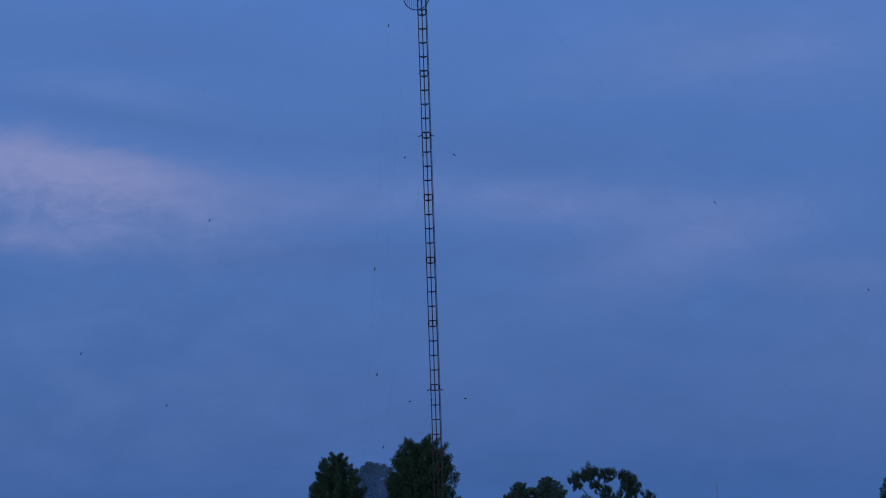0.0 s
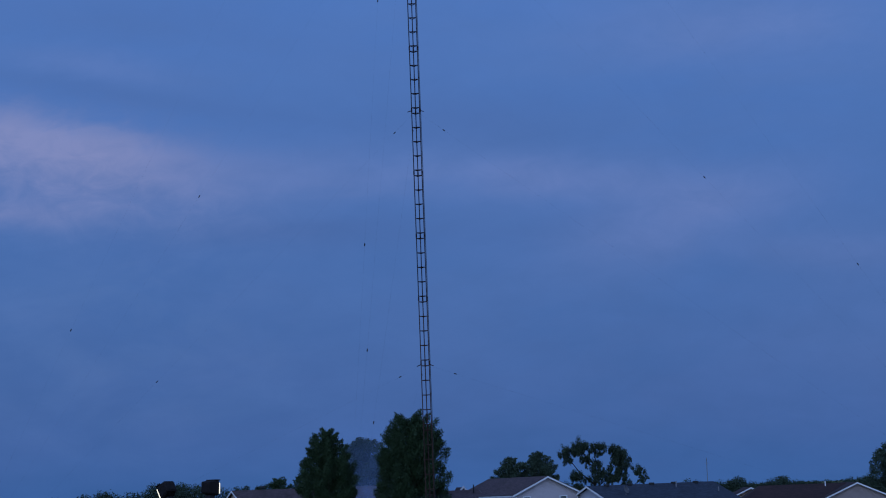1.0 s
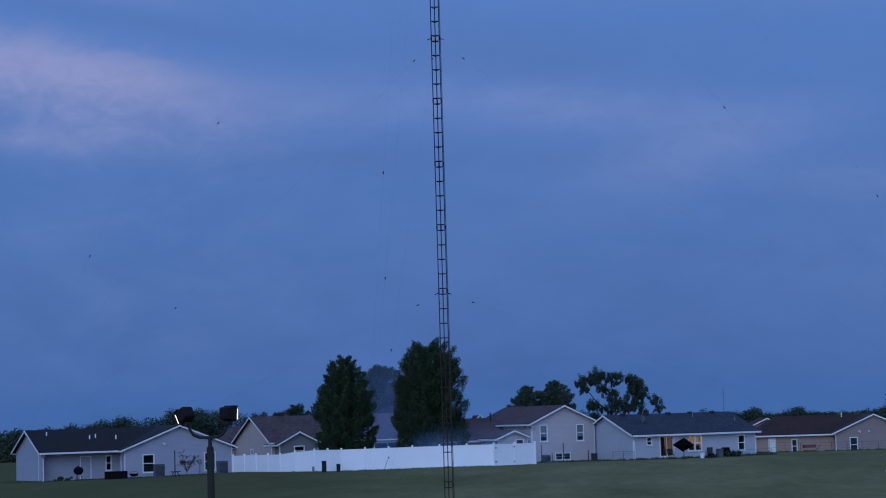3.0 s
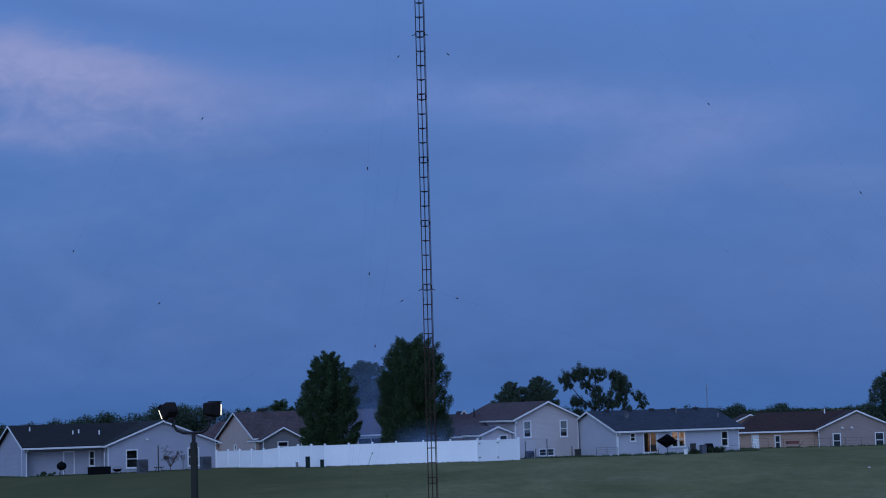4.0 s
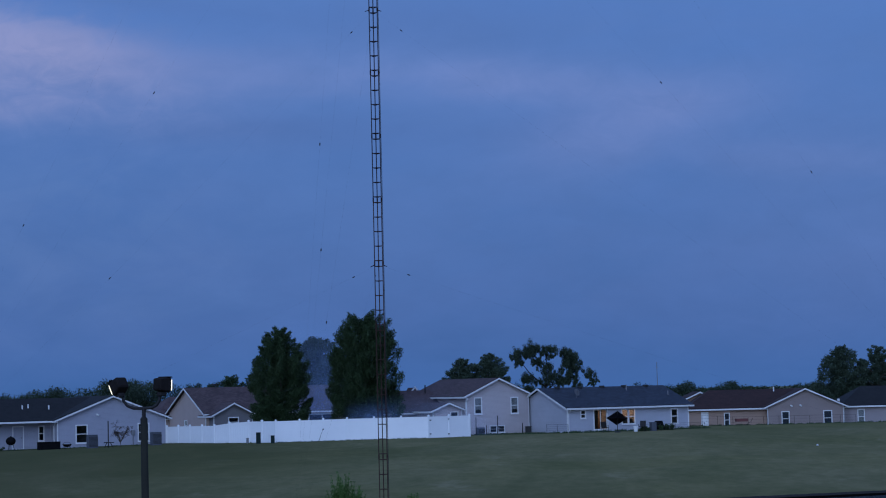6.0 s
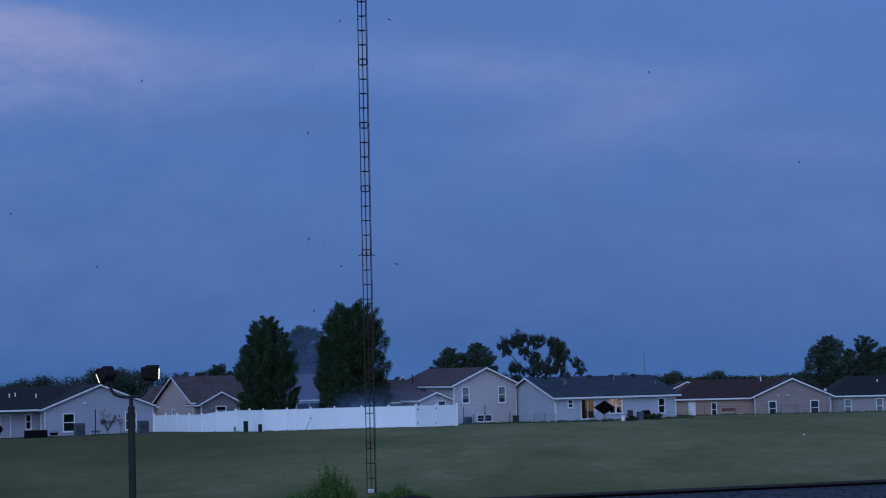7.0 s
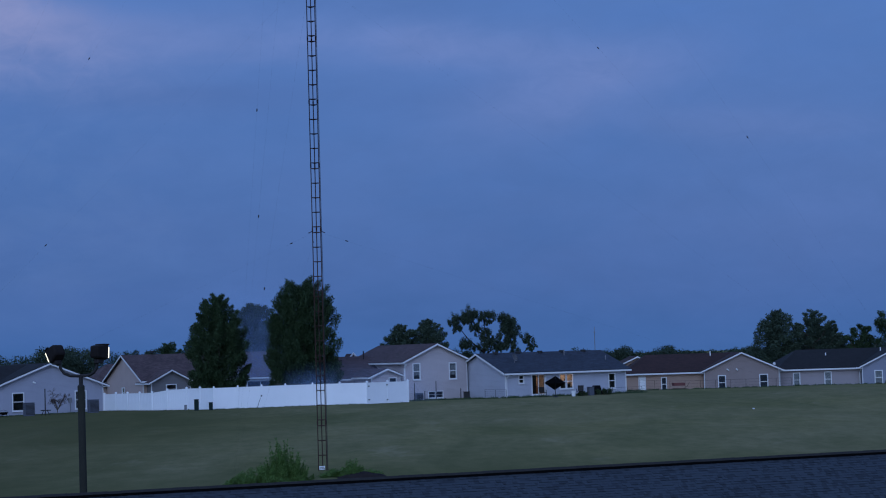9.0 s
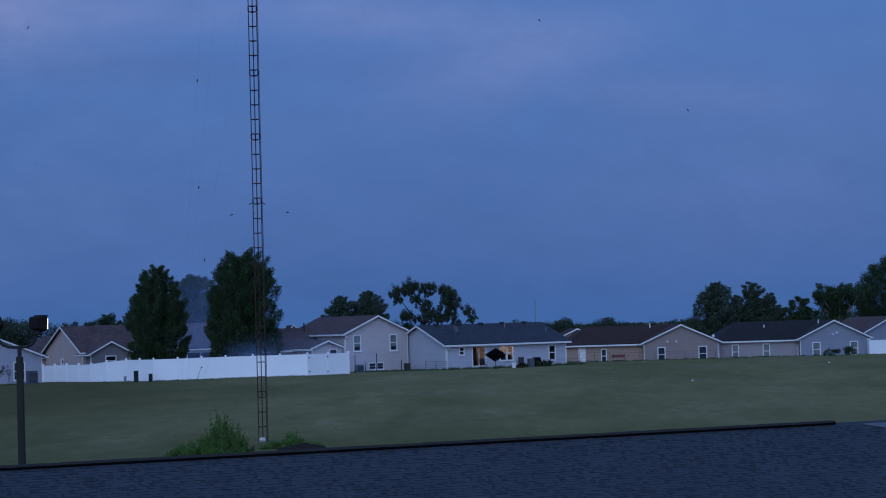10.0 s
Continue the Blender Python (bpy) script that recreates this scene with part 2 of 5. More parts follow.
def grass_build(q, co, p, col, h):
    big = q.ramp(q.noise(q.scaled(co, 0.42, 0.24, 1.0), 0.13, 6.0, 0.62, 0.8), (0.38, 0.0), (0.66, 1.0))
    patch = q.ramp(q.noise(q.scaled(co, 1.0, 0.30, 1.0), 0.15, 5.0, 0.6, 1.0), (0.36, 0.0), (0.68, 1.0))
    tuft = q.ramp(q.noise(q.scaled(co, 0.8, 0.35, 1.0), 1.5, 7.0, 0.75), (0.38, 0.0), (0.62, 1.0))
    worn = q.ramp(q.noise(q.scaled(co, 0.5, 0.22, 1.0), 0.42, 5.0, 0.65, 0.8), (0.60, 0.0), (0.74, 1.0))
    c = q.mix(q.math("MULTIPLY", patch, 0.75), col, (0.104, 0.110, 0.050))
    # drier in broad patches
    c = q.mix(q.math("MULTIPLY", big, 0.5), c, (0.267, 0.224, 0.133))
    c = q.mix(q.math("MULTIPLY", worn, 0.34), c, (0.352, 0.297, 0.196))
    # darker towards the houses, then darker at the near end and the left
    sp = q.node("ShaderNodeSeparateXYZ")
    q.link(co, sp.inputs[0])
    far_tone = q.math("ADD", q.math("DIVIDE", q.math("SUBTRACT", sp.outputs[1], 122.0), 46.0), q.math("MULTIPLY", q.math("SUBTRACT", patch, 0.5), 0.8), clamp=True)
    c = q.mix(q.math("MULTIPLY", far_tone, 0.22), c, (0.088, 0.092, 0.045))
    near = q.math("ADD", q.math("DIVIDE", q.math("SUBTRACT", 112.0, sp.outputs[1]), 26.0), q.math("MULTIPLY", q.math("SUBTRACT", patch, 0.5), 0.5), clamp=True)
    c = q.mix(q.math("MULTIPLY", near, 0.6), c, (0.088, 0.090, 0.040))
    left_tone = q.math("ADD", q.math("DIVIDE", q.math("SUBTRACT", -9.0, sp.outputs[0]), 18.0), q.math("MULTIPLY", q.math("SUBTRACT", big, 0.5), -0.5), clamp=True)
    c = q.mix(q.math("MULTIPLY", left_tone, 0.65), c, (0.066, 0.065, 0.030))
    q.link(q.mix(q.math("MULTIPLY", tuft, 0.36), c, (0.075, 0.087, 0.039)), p.inputs["Base Color"])
    return q.math("ADD", h, tuft)


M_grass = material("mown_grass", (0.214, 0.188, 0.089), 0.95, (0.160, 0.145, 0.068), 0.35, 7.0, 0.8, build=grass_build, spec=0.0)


def glass(name):
    m = bpy.data.materials.new(name)
    m.use_nodes = True
    q = Graph(m.node_tree)
    fr = q.node("ShaderNodeFresnel")
    fr.inputs[0].default_value = 1.5
    tr = q.node("ShaderNodeBsdfTransparent")
    tr.inputs[0].default_value = (0.62, 0.65, 0.68, 1)
    gl = q.node("ShaderNodeBsdfGlossy")
    gl.inputs["Roughness"].default_value = 0.03
    mx = q.node("ShaderNodeMixShader")
    q.link(fr.outputs[0], mx.inputs[0])
    q.link(tr.outputs[0], mx.inputs[1])
    q.link(gl.outputs[0], mx.inputs[2])
    q.link(mx.outputs[0], q.node("ShaderNodeOutputMaterial").inputs[0])
    return m


M_glass = glass("window_glass")


def emitter(name, colour, strength):
    m = bpy.data.materials.new(name)
    m.use_nodes = True
    q = Graph(m.node_tree)
    e = q.node("ShaderNodeEmission")
    e.inputs[0].default_value = (*colour, 1)
    e.inputs[1].default_value = strength
    q.link(e.outputs[0], q.node("ShaderNodeOutputMaterial").inputs[0])
    return m


M_lens = emitter("lit_lamp_glass", (1.0, 0.96, 0.80), 1.6)

# ---- mesh helpers ----


def finish(name, bm, mat, parent=None, label="", smooth=False):
    bm.normal_update()
    me = bpy.data.meshes.new(name)
    bm.to_mesh(me)
    bm.free()
    me.materials.append(mat)
    if smooth:
        for f in me.polygons:
            f.use_smooth = True
    ob = new(name, me)
    if parent:
        ob.parent = parent
    if label:
        ob["label"] = label
    return ob


def part(name, bm, mat, parent, label="", smooth=False):
    return finish(name, bm, mat, parent, label, smooth)


def thing(name, m, label, category, group="", kind=""):
    ob = new(name)
    ob.empty_display_size = 0.2
    ob.matrix_world = m
    return tagged(ob, label, category, group, kind)


def box(bm, x0, y0, z0, x1, y1, z1, bevel=0.0, m=None):
    vs = [bm.verts.new((x, y, z)) for z in (z0, z1) for y in (y0, y1) for x in (x0, x1)]
    fs = [bm.faces.new([vs[i] for i in f]) for f in ((0, 2, 3, 1), (4, 5, 7, 6), (0, 1, 5, 4), (2, 6, 7, 3), (0, 4, 6, 2), (1, 3, 7, 5))]
    if bevel:
        es = list({e for f in fs for e in f.edges})
        r = bmesh.ops.bevel(bm, geom=es, offset=bevel, segments=1, affect="EDGES")
        vs = list({v for f in r["faces"] for v in f.verts} | {v for v in vs if v.is_valid})
    if m:
        bmesh.ops.transform(bm, matrix=m, verts=vs)
    return vs


def tube(bm, a, b, r0, r1=None, n=6, caps=True):
    a, b = Vector(a), Vector(b)
    r1 = r0 if r1 is None else r1
    q = (b - a).to_track_quat("Z", "Y")
    rings = []
    for c, r in ((a, r0), (b, r1)):
        rings.append([bm.verts.new(c + q @ Vector((r * math.cos(2 * math.pi * k / n), r * math.sin(2 * math.pi * k / n), 0))) for k in range(n)])
    for k in range(n):
        bm.faces.new((rings[0][k], rings[0][(k + 1) % n], rings[1][(k + 1) % n], rings[1][k]))
    if caps:
        bm.faces.new(rings[0][::-1])
        bm.faces.new(rings[1])


def path_tube(bm, pts, radii, n=7):
    """One smooth tube along a line of points."""
    rings = []
    for k, p in enumerate(pts):
        p = Vector(p)
        d = Vector(pts[min(k + 1, len(pts) - 1)]) - Vector(pts[max(k - 1, 0)])
        q = d.to_track_quat("Z", "Y")
        rings.append([bm.verts.new(p + q @ Vector((radii[k] * math.cos(2 * math.pi * j / n), radii[k] * math.sin(2 * math.pi * j / n), 0))) for j in range(n)])
    for a, b in zip(rings, rings[1:]):
        best = min(range(n), key=lambda o: sum((a[j].co - b[(j + o) % n].co).length for j in range(n)))
        for j in range(n):
            bm.faces.new((a[j], a[(j + 1) % n], b[(j + 1 + best) % n], b[(j + best) % n]))
    bm.faces.new(rings[0][::-1])
    bm.faces.new(rings[-1])


def prism(bm, poly, d, m=None):
    """A polygon given in x, z and drawn out along y by d."""
    a = [bm.verts.new((x, 0, z)) for x, z in poly]
    b = [bm.verts.new((x, d, z)) for x, z in poly]
    n = len(poly)
    bm.faces.new(a)
    bm.faces.new(b[::-1])
    for k in range(n):
        bm.faces.new((a[k], b[k], b[(k + 1) % n], a[(k + 1) % n]))
    if m:
        bmesh.ops.transform(bm, matrix=m, verts=a + b)


# ---- ground ----


def step(a, b, v):
    v = min(1.0, max(0.0, (v - a) / (b - a)))
    return v * v * (3 - 2 * v)


def ground_z(x, y):
    top = 3.02 - 0.3 * step(-20, -52, x) - 0.1 * step(-10, -30, x)
    z = 0.2 + 1.42 * step(38, 96, y) + (top - 1.62) * min(1.0, max(0.0, (y - 92) / 72.0)) * step(88, 120, y)
    z -= 0.75 * step(14, 24, x) * step(186, 206, y)
    z -= 0.55 * step(-20, -34, x) * step(176, 200, y)
    z -= 1.4 * step(230, 420, y)
    return z + 0.05 * noise.noise((x * 0.07, y * 0.05, 0)) * step(40, 80, y)


def axis(lo, hi, steps):
    """Grid lines, fine where the field is seen."""
    return sorted({round(v, 2) for a, b, s in steps for v in np.arange(a, b + 1e-6, s) if lo <= v <= hi})


gx = axis(-1600, 1600, ((-1600, -160, 160), (-160, -70, 10), (-70, 70, 2.5), (70, 160, 10), (160, 1600, 160)))
gy = axis(-200, 3000, ((-200, 20, 40), (20, 250, 2.5), (250, 500, 25), (500, 3000, 250)))
gv = [(x, y, ground_z(x, y)) for y in gy for x in gx]
gn = len(gx)
gf = [(j * gn + i, j * gn + i + 1, (j + 1) * gn + i + 1, (j + 1) * gn + i) for j in range(len(gy) - 1) for i in range(gn - 1)]
gm = bpy.data.meshes.new("ground")
gm.from_pydata(gv, [], gf)
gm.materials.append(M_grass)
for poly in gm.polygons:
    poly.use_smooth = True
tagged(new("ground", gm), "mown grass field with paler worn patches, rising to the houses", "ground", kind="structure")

# ---- houses ----
TURN = 30.0
FLIP = Matrix(((0, 1, 0, 0), (1, 0, 0, 0), (0, 0, 1, 0), (0, 0, 0, 1)))


def wall_panel(bm, x0, x1, z0, z1, holes, m, t=0.16):
    """An upright wall along x with rectangular openings (x0, x1, z0, z1) right through it, as one shell."""
    xs = sorted({x0, x1, *[v for h in holes for v in h[:2] if x0 < v < x1]})
    zs = sorted({z0, z1, *[v for h in holes for v in h[2:] if z0 < v < z1]})
    solid = {}
    for i in range(len(xs) - 1):
        for j in range(len(zs) - 1):
            u, v = (xs[i] + xs[i + 1]) / 2, (zs[j] + zs[j + 1]) / 2
            solid[i, j] = not any(h[0] < u < h[1] and h[2] < v < h[3] for h in holes)
    vs = {}

    def vert(i, j, y):
        if (i, j, y) not in vs:
            vs[i, j, y] = bm.verts.new(m @ Vector((xs[i], y * t, zs[j])))
        return vs[i, j, y]

    for (i, j), full in solid.items():
        if not full:
            continue
        bm.faces.new([vert(i, j, 0), vert(i + 1, j, 0), vert(i + 1, j + 1, 0), vert(i, j + 1, 0)])
        bm.faces.new([vert(i, j, 1), vert(i, j + 1, 1), vert(i + 1, j + 1, 1), vert(i + 1, j, 1)])
        for di, dj, a, b in ((-1, 0, (i, j), (i, j + 1)), (1, 0, (i + 1, j + 1), (i + 1, j)), (0, -1, (i + 1, j), (i, j)), (0, 1, (i, j + 1), (i + 1, j + 1))):
            if not solid.get((i + di, j + dj), False):
                bm.faces.new([vert(*a, 0), vert(*b, 0), vert(*b, 1), vert(*a, 1)])
    bmesh.ops.recalc_face_normals(bm, faces=bm.faces)


def window(parent, h, m, blind=0.0, cloth=None):
    """A white double-hung window in the opening h."""
    x0, x1, z0, z1 = h
    small = z1 - z0 < 0.6
    w = 0.045 if small else 0.075
    bm = bmesh.new()
    wall_panel(bm, x0 - w, x1 + w, z0 - w, z1 + w, [(x0 + 0.02, x1 - 0.02, z0 + 0.02, z1 - 0.02)], m @ Matrix.Translation((0, -0.04, 0)), 0.1)
    win = part("window", bm, M_trim, parent)
    zm = (z0 + z1) / 2
    bm = bmesh.new()
    box(bm, x0 + 0.02, 0.0, zm - (0.008 if small else 0.035), x1 - 0.02, 0.05, zm + (0.008 if small else 0.035), m=m)
    part("meeting_rail", bm, M_trim, win)
    bm = bmesh.new()
    box(bm, x0 - w - 0.03, -0.09, z0 - w - 0.05, x1 + w + 0.03, -0.04, z0 - w + 0.01, m=m)
    part("sill", bm, M_trim, win)
    for c, d, y in ((z0 + 0.02, zm - 0.035, 0.03), (zm + 0.035, z1 - 0.02, 0.015)):
        bm = bmesh.new()
        box(bm, x0 + 0.02, y, c, x1 - 0.02, y + 0.008, d, m=m)
        ob = part("pane", bm, M_glass, win)
        ob.visible_shadow = False
    if blind and not small:
        bm = bmesh.new()
        box(bm, x0 + 0.03, 0.07, z1 - (z1 - z0) * blind, x1 - 0.03, 0.085, z1 - 0.02, m=m)
        part("blind", bm, cloth or M_blind, win)
    return win


def house_door(parent, h, m, mat, label):
    x0, x1, z0, z1 = h
    bm = bmesh.new()
    wall_panel(bm, x0 - 0.09, x1 + 0.09, z0 - 0.02, z1 + 0.09, [(x0, x1, z0, z1)], m @ Matrix.Translation((0, -0.035, 0)), 0.12)
    fr = part("door", bm, M_trim, parent, label)
    bm = bmesh.new()
    box(bm, x0, 0.03, z0, x1, 0.08, z1, m=m)
    part("door_leaf", bm, mat, fr)
    for k in range(2):
        for j in range(3):
            u = x0 + 0.08 + k * (x1 - x0) / 2
            v = z0 + 0.15 + j * (z1 - z0) / 3
            bm = bmesh.new()
            box(bm, u, 0.012, v, u + (x1 - x0) / 2 - 0.16, 0.032, v + (z1 - z0) / 3 - 0.2, 0.008, m=m)
            part("door_panel", bm, mat, fr)
    bm = bmesh.new()
    tube(bm, m @ Vector((x1 - 0.1, -0.03, z0 + 0.98)), m @ Vector((x1 - 0.1, 0.03, z0 + 0.98)), 0.035)
    part("door_knob", bm, M_dark, fr)


def patio_door(parent, h, m, label):
    """A sliding glass door: frame, two glazed leaves, one half open."""
    x0, x1, z0, z1 = h
    bm = bmesh.new()
    wall_panel(bm, x0 - 0.09, x1 + 0.09, z0 - 0.05, z1 + 0.09, [(x0, x1, z0, z1)], m @ Matrix.Translation((0, -0.035, 0)), 0.14)
    fr = part("patio_door", bm, M_trim, parent, label)
    xm = (x0 + x1) / 2
    for a, b, y in ((x0, xm + 0.04, 0.03), (xm - 0.04, x1, 0.07)):
        bm = bmesh.new()
        wall_panel(bm, a, b, z0, z1, [(a + 0.06, b - 0.06, z0 + 0.08, z1 - 0.06)], m @ Matrix.Translation((0, y, 0)), 0.035)
        leaf = part("door_leaf", bm, M_trim, fr)
        bm = bmesh.new()
        box(bm, a + 0.06, y + 0.012, z0 + 0.08, b - 0.06, y + 0.02, z1 - 0.06, m=m)
        ob = part("pane", bm, M_glass, leaf)
        ob.visible_shadow = False


def gable_roof(parent, a, b, y0, y1, he, hr, mat, m, over=0.42, rake=0.35, thick=0.13, back=True):
    """A gable roof with its ridge along y, from x = a to b, over walls from y0 to y1; m turns it into place."""
    c, half = (a + b) / 2, (b - a) / 2
    k = (hr - he) / half
    ez = he - over * k
    y0, y1 = y0 - rake, y1 + rake
    length = math.hypot(half + over, hr - ez)
    ang = math.atan2(hr - ez, half + over)
    for s in (-1, 1):
        ex = c + s * (half + over)
        ax = Vector((0, 1, 0))
        up = Vector((-s * math.cos(ang), 0, math.sin(ang)))
        if ax.cross(up).z < 0:
            ax = -ax
        nz = ax.cross(up)
        place = Matrix((ax, up, nz)).transposed().to_4x4()
        place.translation = (ex, y0 if ax.y > 0 else y1, ez + 0.02)
        bm = bmesh.new()
        box(bm, 0, 0, 0, y1 - y0, length, thick)
        ob = part("roof", bm, mat, parent)
        full = m @ place
        if full.to_3x3().determinant() < 0:
            ob.data.transform(Matrix.Diagonal((1, 1, -1, 1)))
            full = full @ Matrix.Diagonal((1, 1, -1, 1))
            ob.data.flip_normals()
        ob.matrix_local = full
        bm = bmesh.new()
        box(bm, min(ex, ex + s * 0.1), y0 + 0.02, ez - 0.06, max(ex, ex + s * 0.1), y1 - 0.02, ez + 0.09, m=m)
        bmesh.ops.recalc_face_normals(bm, faces=bm.faces)
        part("gutter", bm, M_trim, parent)
        bm = bmesh.new()
        box(bm, min(ex, ex - s * over), y0 + 0.06, ez - 0.07, max(ex, ex - s * over), y1 - 0.06, ez - 0.04, m=m)
        bmesh.ops.recalc_face_normals(bm, faces=bm.faces)
        part("soffit", bm, M_trim, parent)
        for y in ((y0 - 0.055, y1 + 0.005) if back else (y0 - 0.055,)):
            bm = bmesh.new()
            prism(bm, [(ex, ez - 0.06), (ex, ez + 0.09), (c, hr + 0.12), (c, hr - 0.03)], 0.05, m @ Matrix.Translation((0, y, 0)))
            bmesh.ops.recalc_face_normals(bm, faces=bm.faces)
            part("rake_board", bm, M_trim, parent)


def hip_roof(parent, x0, x1, y0, y1, he, hr, mat, inset, over=0.42, thick=0.14):
    """A roof with its ridge along x and a hip at its low-x end."""
    yc = (y0 + y1) / 2
    ez = he - over * (hr - he) / ((y1 - y0) / 2)
    fl, fr = Vector((x0 - over, y0 - over, ez)), Vector((x1, y0 - over, ez))
    bl, br = Vector((x0 - over, y1 + over, ez)), Vector((x1, y1 + over, ez))
    rl, rr = Vector((x0 + inset, yc, hr)), Vector((x1, yc, hr))
    up = Vector((0, 0, thick))
    for poly in ((fl, fr, rr, rl), (br, bl, rl, rr), (bl, fl, rl)):
        bm = bmesh.new()
        lo = [bm.verts.new(v) for v in poly]
        hi = [bm.verts.new(v + up) for v in poly]
        n = len(poly)
        bm.faces.new(hi)
        bm.faces.new(lo[::-1])
        for k in range(n):
            bm.faces.new((lo[k], lo[(k + 1) % n], hi[(k + 1) % n], hi[k]))
        bmesh.ops.recalc_face_normals(bm, faces=bm.faces)
        part("roof", bm, mat, parent)
    for a in ((x0 - over - 0.02, y0 - over - 0.1, x1, y0 - over), (x0 - over - 0.02, y1 + over, x1, y1 + over + 0.1), (x0 - over - 0.12, y0 - over - 0.1, x0 - over - 0.02, y1 + over + 0.1)):
        bm = bmesh.new()
        box(bm, a[0], a[1], ez - 0.06, a[2], a[3], ez + 0.09)
        part("gutter", bm, M_trim, parent)
    bm = bmesh.new()
    box(bm, x0 - over, y0 - over, ez - 0.07, x1, y0, ez - 0.04)
    part("soffit", bm, M_trim, parent)


def block(h, x0, x1, y0, y1, he, hr, axis, wmat, rmat, holes=(), doors=(), patio=(), zb=-1.2, back=True, walls="fblr", side_holes=(), blind=0.0, hip=0.0, cloth=None, recess=0.0, patio_label="lit sliding glass patio door"):
    """One gabled block of a house. axis: the way of its ridge. walls: which stand (front, back, left, right)."""
    fm, bm_ = Matrix.Translation((0, y0 + recess, 0)), Matrix.Translation((0, y1 - 0.16, 0))
    lm = Matrix.Translation((x0, y0 + 0.16, 0)) @ FLIP
    rm = Matrix.Translation((x1 - 0.16, y0 + 0.16, 0)) @ FLIP
    opens = [*holes, *[d[0] for d in doors], *patio]
    for key, m, w0, w1, hl in (("f", fm, x0, x1, opens), ("b", bm_, x0, x1, []), ("l", lm, 0, y1 - y0 - 0.32, list(side_holes)), ("r", rm, 0, y1 - y0 - 0.32, [])):
        if key not in walls:
            continue
        bm = bmesh.new()
        wall_panel(bm, w0, w1, zb, he, hl, m)
        part("wall", bm, wmat, h)
        if (key in "fb") == (axis == "y") and not (hip and key == "l") and not (key == "b" and not back):
            e = 0 if key in "fb" else 0.16
            bm = bmesh.new()
            prism(bm, [(w0 - e, he), (w1 + e, he), ((w0 + w1) / 2, hr + 0.02)], 0.16, m)
            bmesh.ops.recalc_face_normals(bm, faces=bm.faces)
            part("gable", bm, wmat, h)
        # pale corner boards
        if key == "f":
            for cx in (w0 - 0.01, w1 - 0.06):
                bm = bmesh.new()
                box(bm, cx, y0 + recess - 0.02, zb, cx + 0.07, y0 + recess + 0.1, he)
                part("corner_board", bm, M_trim, h)
    if hip:
        hip_roof(h, x0, x1, y0, y1, he, hr, rmat, hip)
    elif axis == "x":
        gable_roof(h, y0, y1, x0, x1, he, hr, rmat, FLIP, back=back)
    else:
        gable_roof(h, x0, x1, y0, y1, he, hr, rmat, Matrix(), back=back)
    for q in holes:
        window(h, q, fm, blind if q[3] - q[2] > 0.8 else 0, cloth)
    for q in side_holes:
        window(h, q, lm)
    for q, mat, lab in doors:
        house_door(h, q, fm, mat, lab)
    for q in patio:
        patio_door(h, q, fm, patio_label)


def inside(h, x0, x1, y0, y1, top):
    """Floor, ceiling and a dividing wall behind the windows."""
    for nm, a in (("floor_slab", (x0, y0, -0.06, x1, y1, 0.02)), ("inner_wall", (x0, y1, -0.06, x1, y1 + 0.1, top)), ("inner_ceiling", (x0, y0, top, x1, y1, top + 0.05))):
        bm = bmesh.new()
        box(bm, *a)
        part(nm, bm, M_inside, h)


def roof_pipe(h, x, y, z, tall=0.55, r=0.06, mat=None):
    bm = bmesh.new()
    tube(bm, (x, y, z), (x, y, z + tall), r, r, 8)
    tube(bm, (x, y, z), (x, y, z + 0.12), r * 2.2, r * 1.1, 8)
    part("vent_pipe", bm, mat or M_white, h)


def ridge_vent(h, x, y, z):
    bm = bmesh.new()
    box(bm, x - 0.2, y - 0.2, z - 0.1, x + 0.2, y + 0.2, z + 0.16, 0.04)
    part("roof_vent", bm, M_black, h)


def down_pipe(h, x, y, z1):
    bm = bmesh.new()
    path_tube(bm, [(x, y - 0.42, z1), (x, y - 0.4, z1 - 0.12), (x, y - 0.06, z1 - 0.35), (x, y - 0.06, -0.2)], [0.045] * 4, 6)
    part("downpipe", bm, M_trim, h)


def wall_lamp(h, x, y, z):
    bm = bmesh.new()
    tube(bm, (x, y, z), (x, y - 0.08, z), 0.08, 0.08, 10)
    tube(bm, (x, y - 0.08, z - 0.02), (x + 0.1, y - 0.22, z - 0.08), 0.05, 0.09, 8)
    part("wall_lamp", bm, M_white, h)


GROUP = "houses beyond the field"
# house with black roof
ha = thing("house", pose(-47.19, 172, 2.72, 0, 0, TURN), "pale grey sided house with black shingle roof and white trim", "house", GROUP)
block(ha, 0, 11.9, 0, 9.2, 2.52, 4.35, "x", M_sid_lav, M_rf_black, holes=((6.2, 6.62, 0.7, 1.95),),
      doors=(((3.85, 4.72, 0.0, 1.95), M_sid_lav, "pale grey panelled back door"),), recess=1.1)
block(ha, 7.3, 17.55, -0.9, 9.3, 2.5, 4.45, "y", M_sid_lav, M_rf_black, holes=((9.04, 10.02, 0.42, 1.95), (14.89, 15.87, 0.4, 1.95)))
inside(ha, 0.3, 17.3, 1.4, 4.0, 2.4)
for px_, py_, pz_ in ((1.3, 3.2, 3.75), (5.0, 2.2, 3.35), (5.6, 2.4, 3.42), (7.4, 2.0, 3.3)):
    roof_pipe(ha, px_, py_, pz_)
down_pipe(ha, 0.12, 0.02, 2.3)
down_pipe(ha, 7.2, -0.1, 2.3)
wall_lamp(ha, 10.97, -0.9, 2.9)
bm = bmesh.new()
box(bm, 14.2, -1.06, 0.95, 14.52, -0.91, 1.4, 0.02)
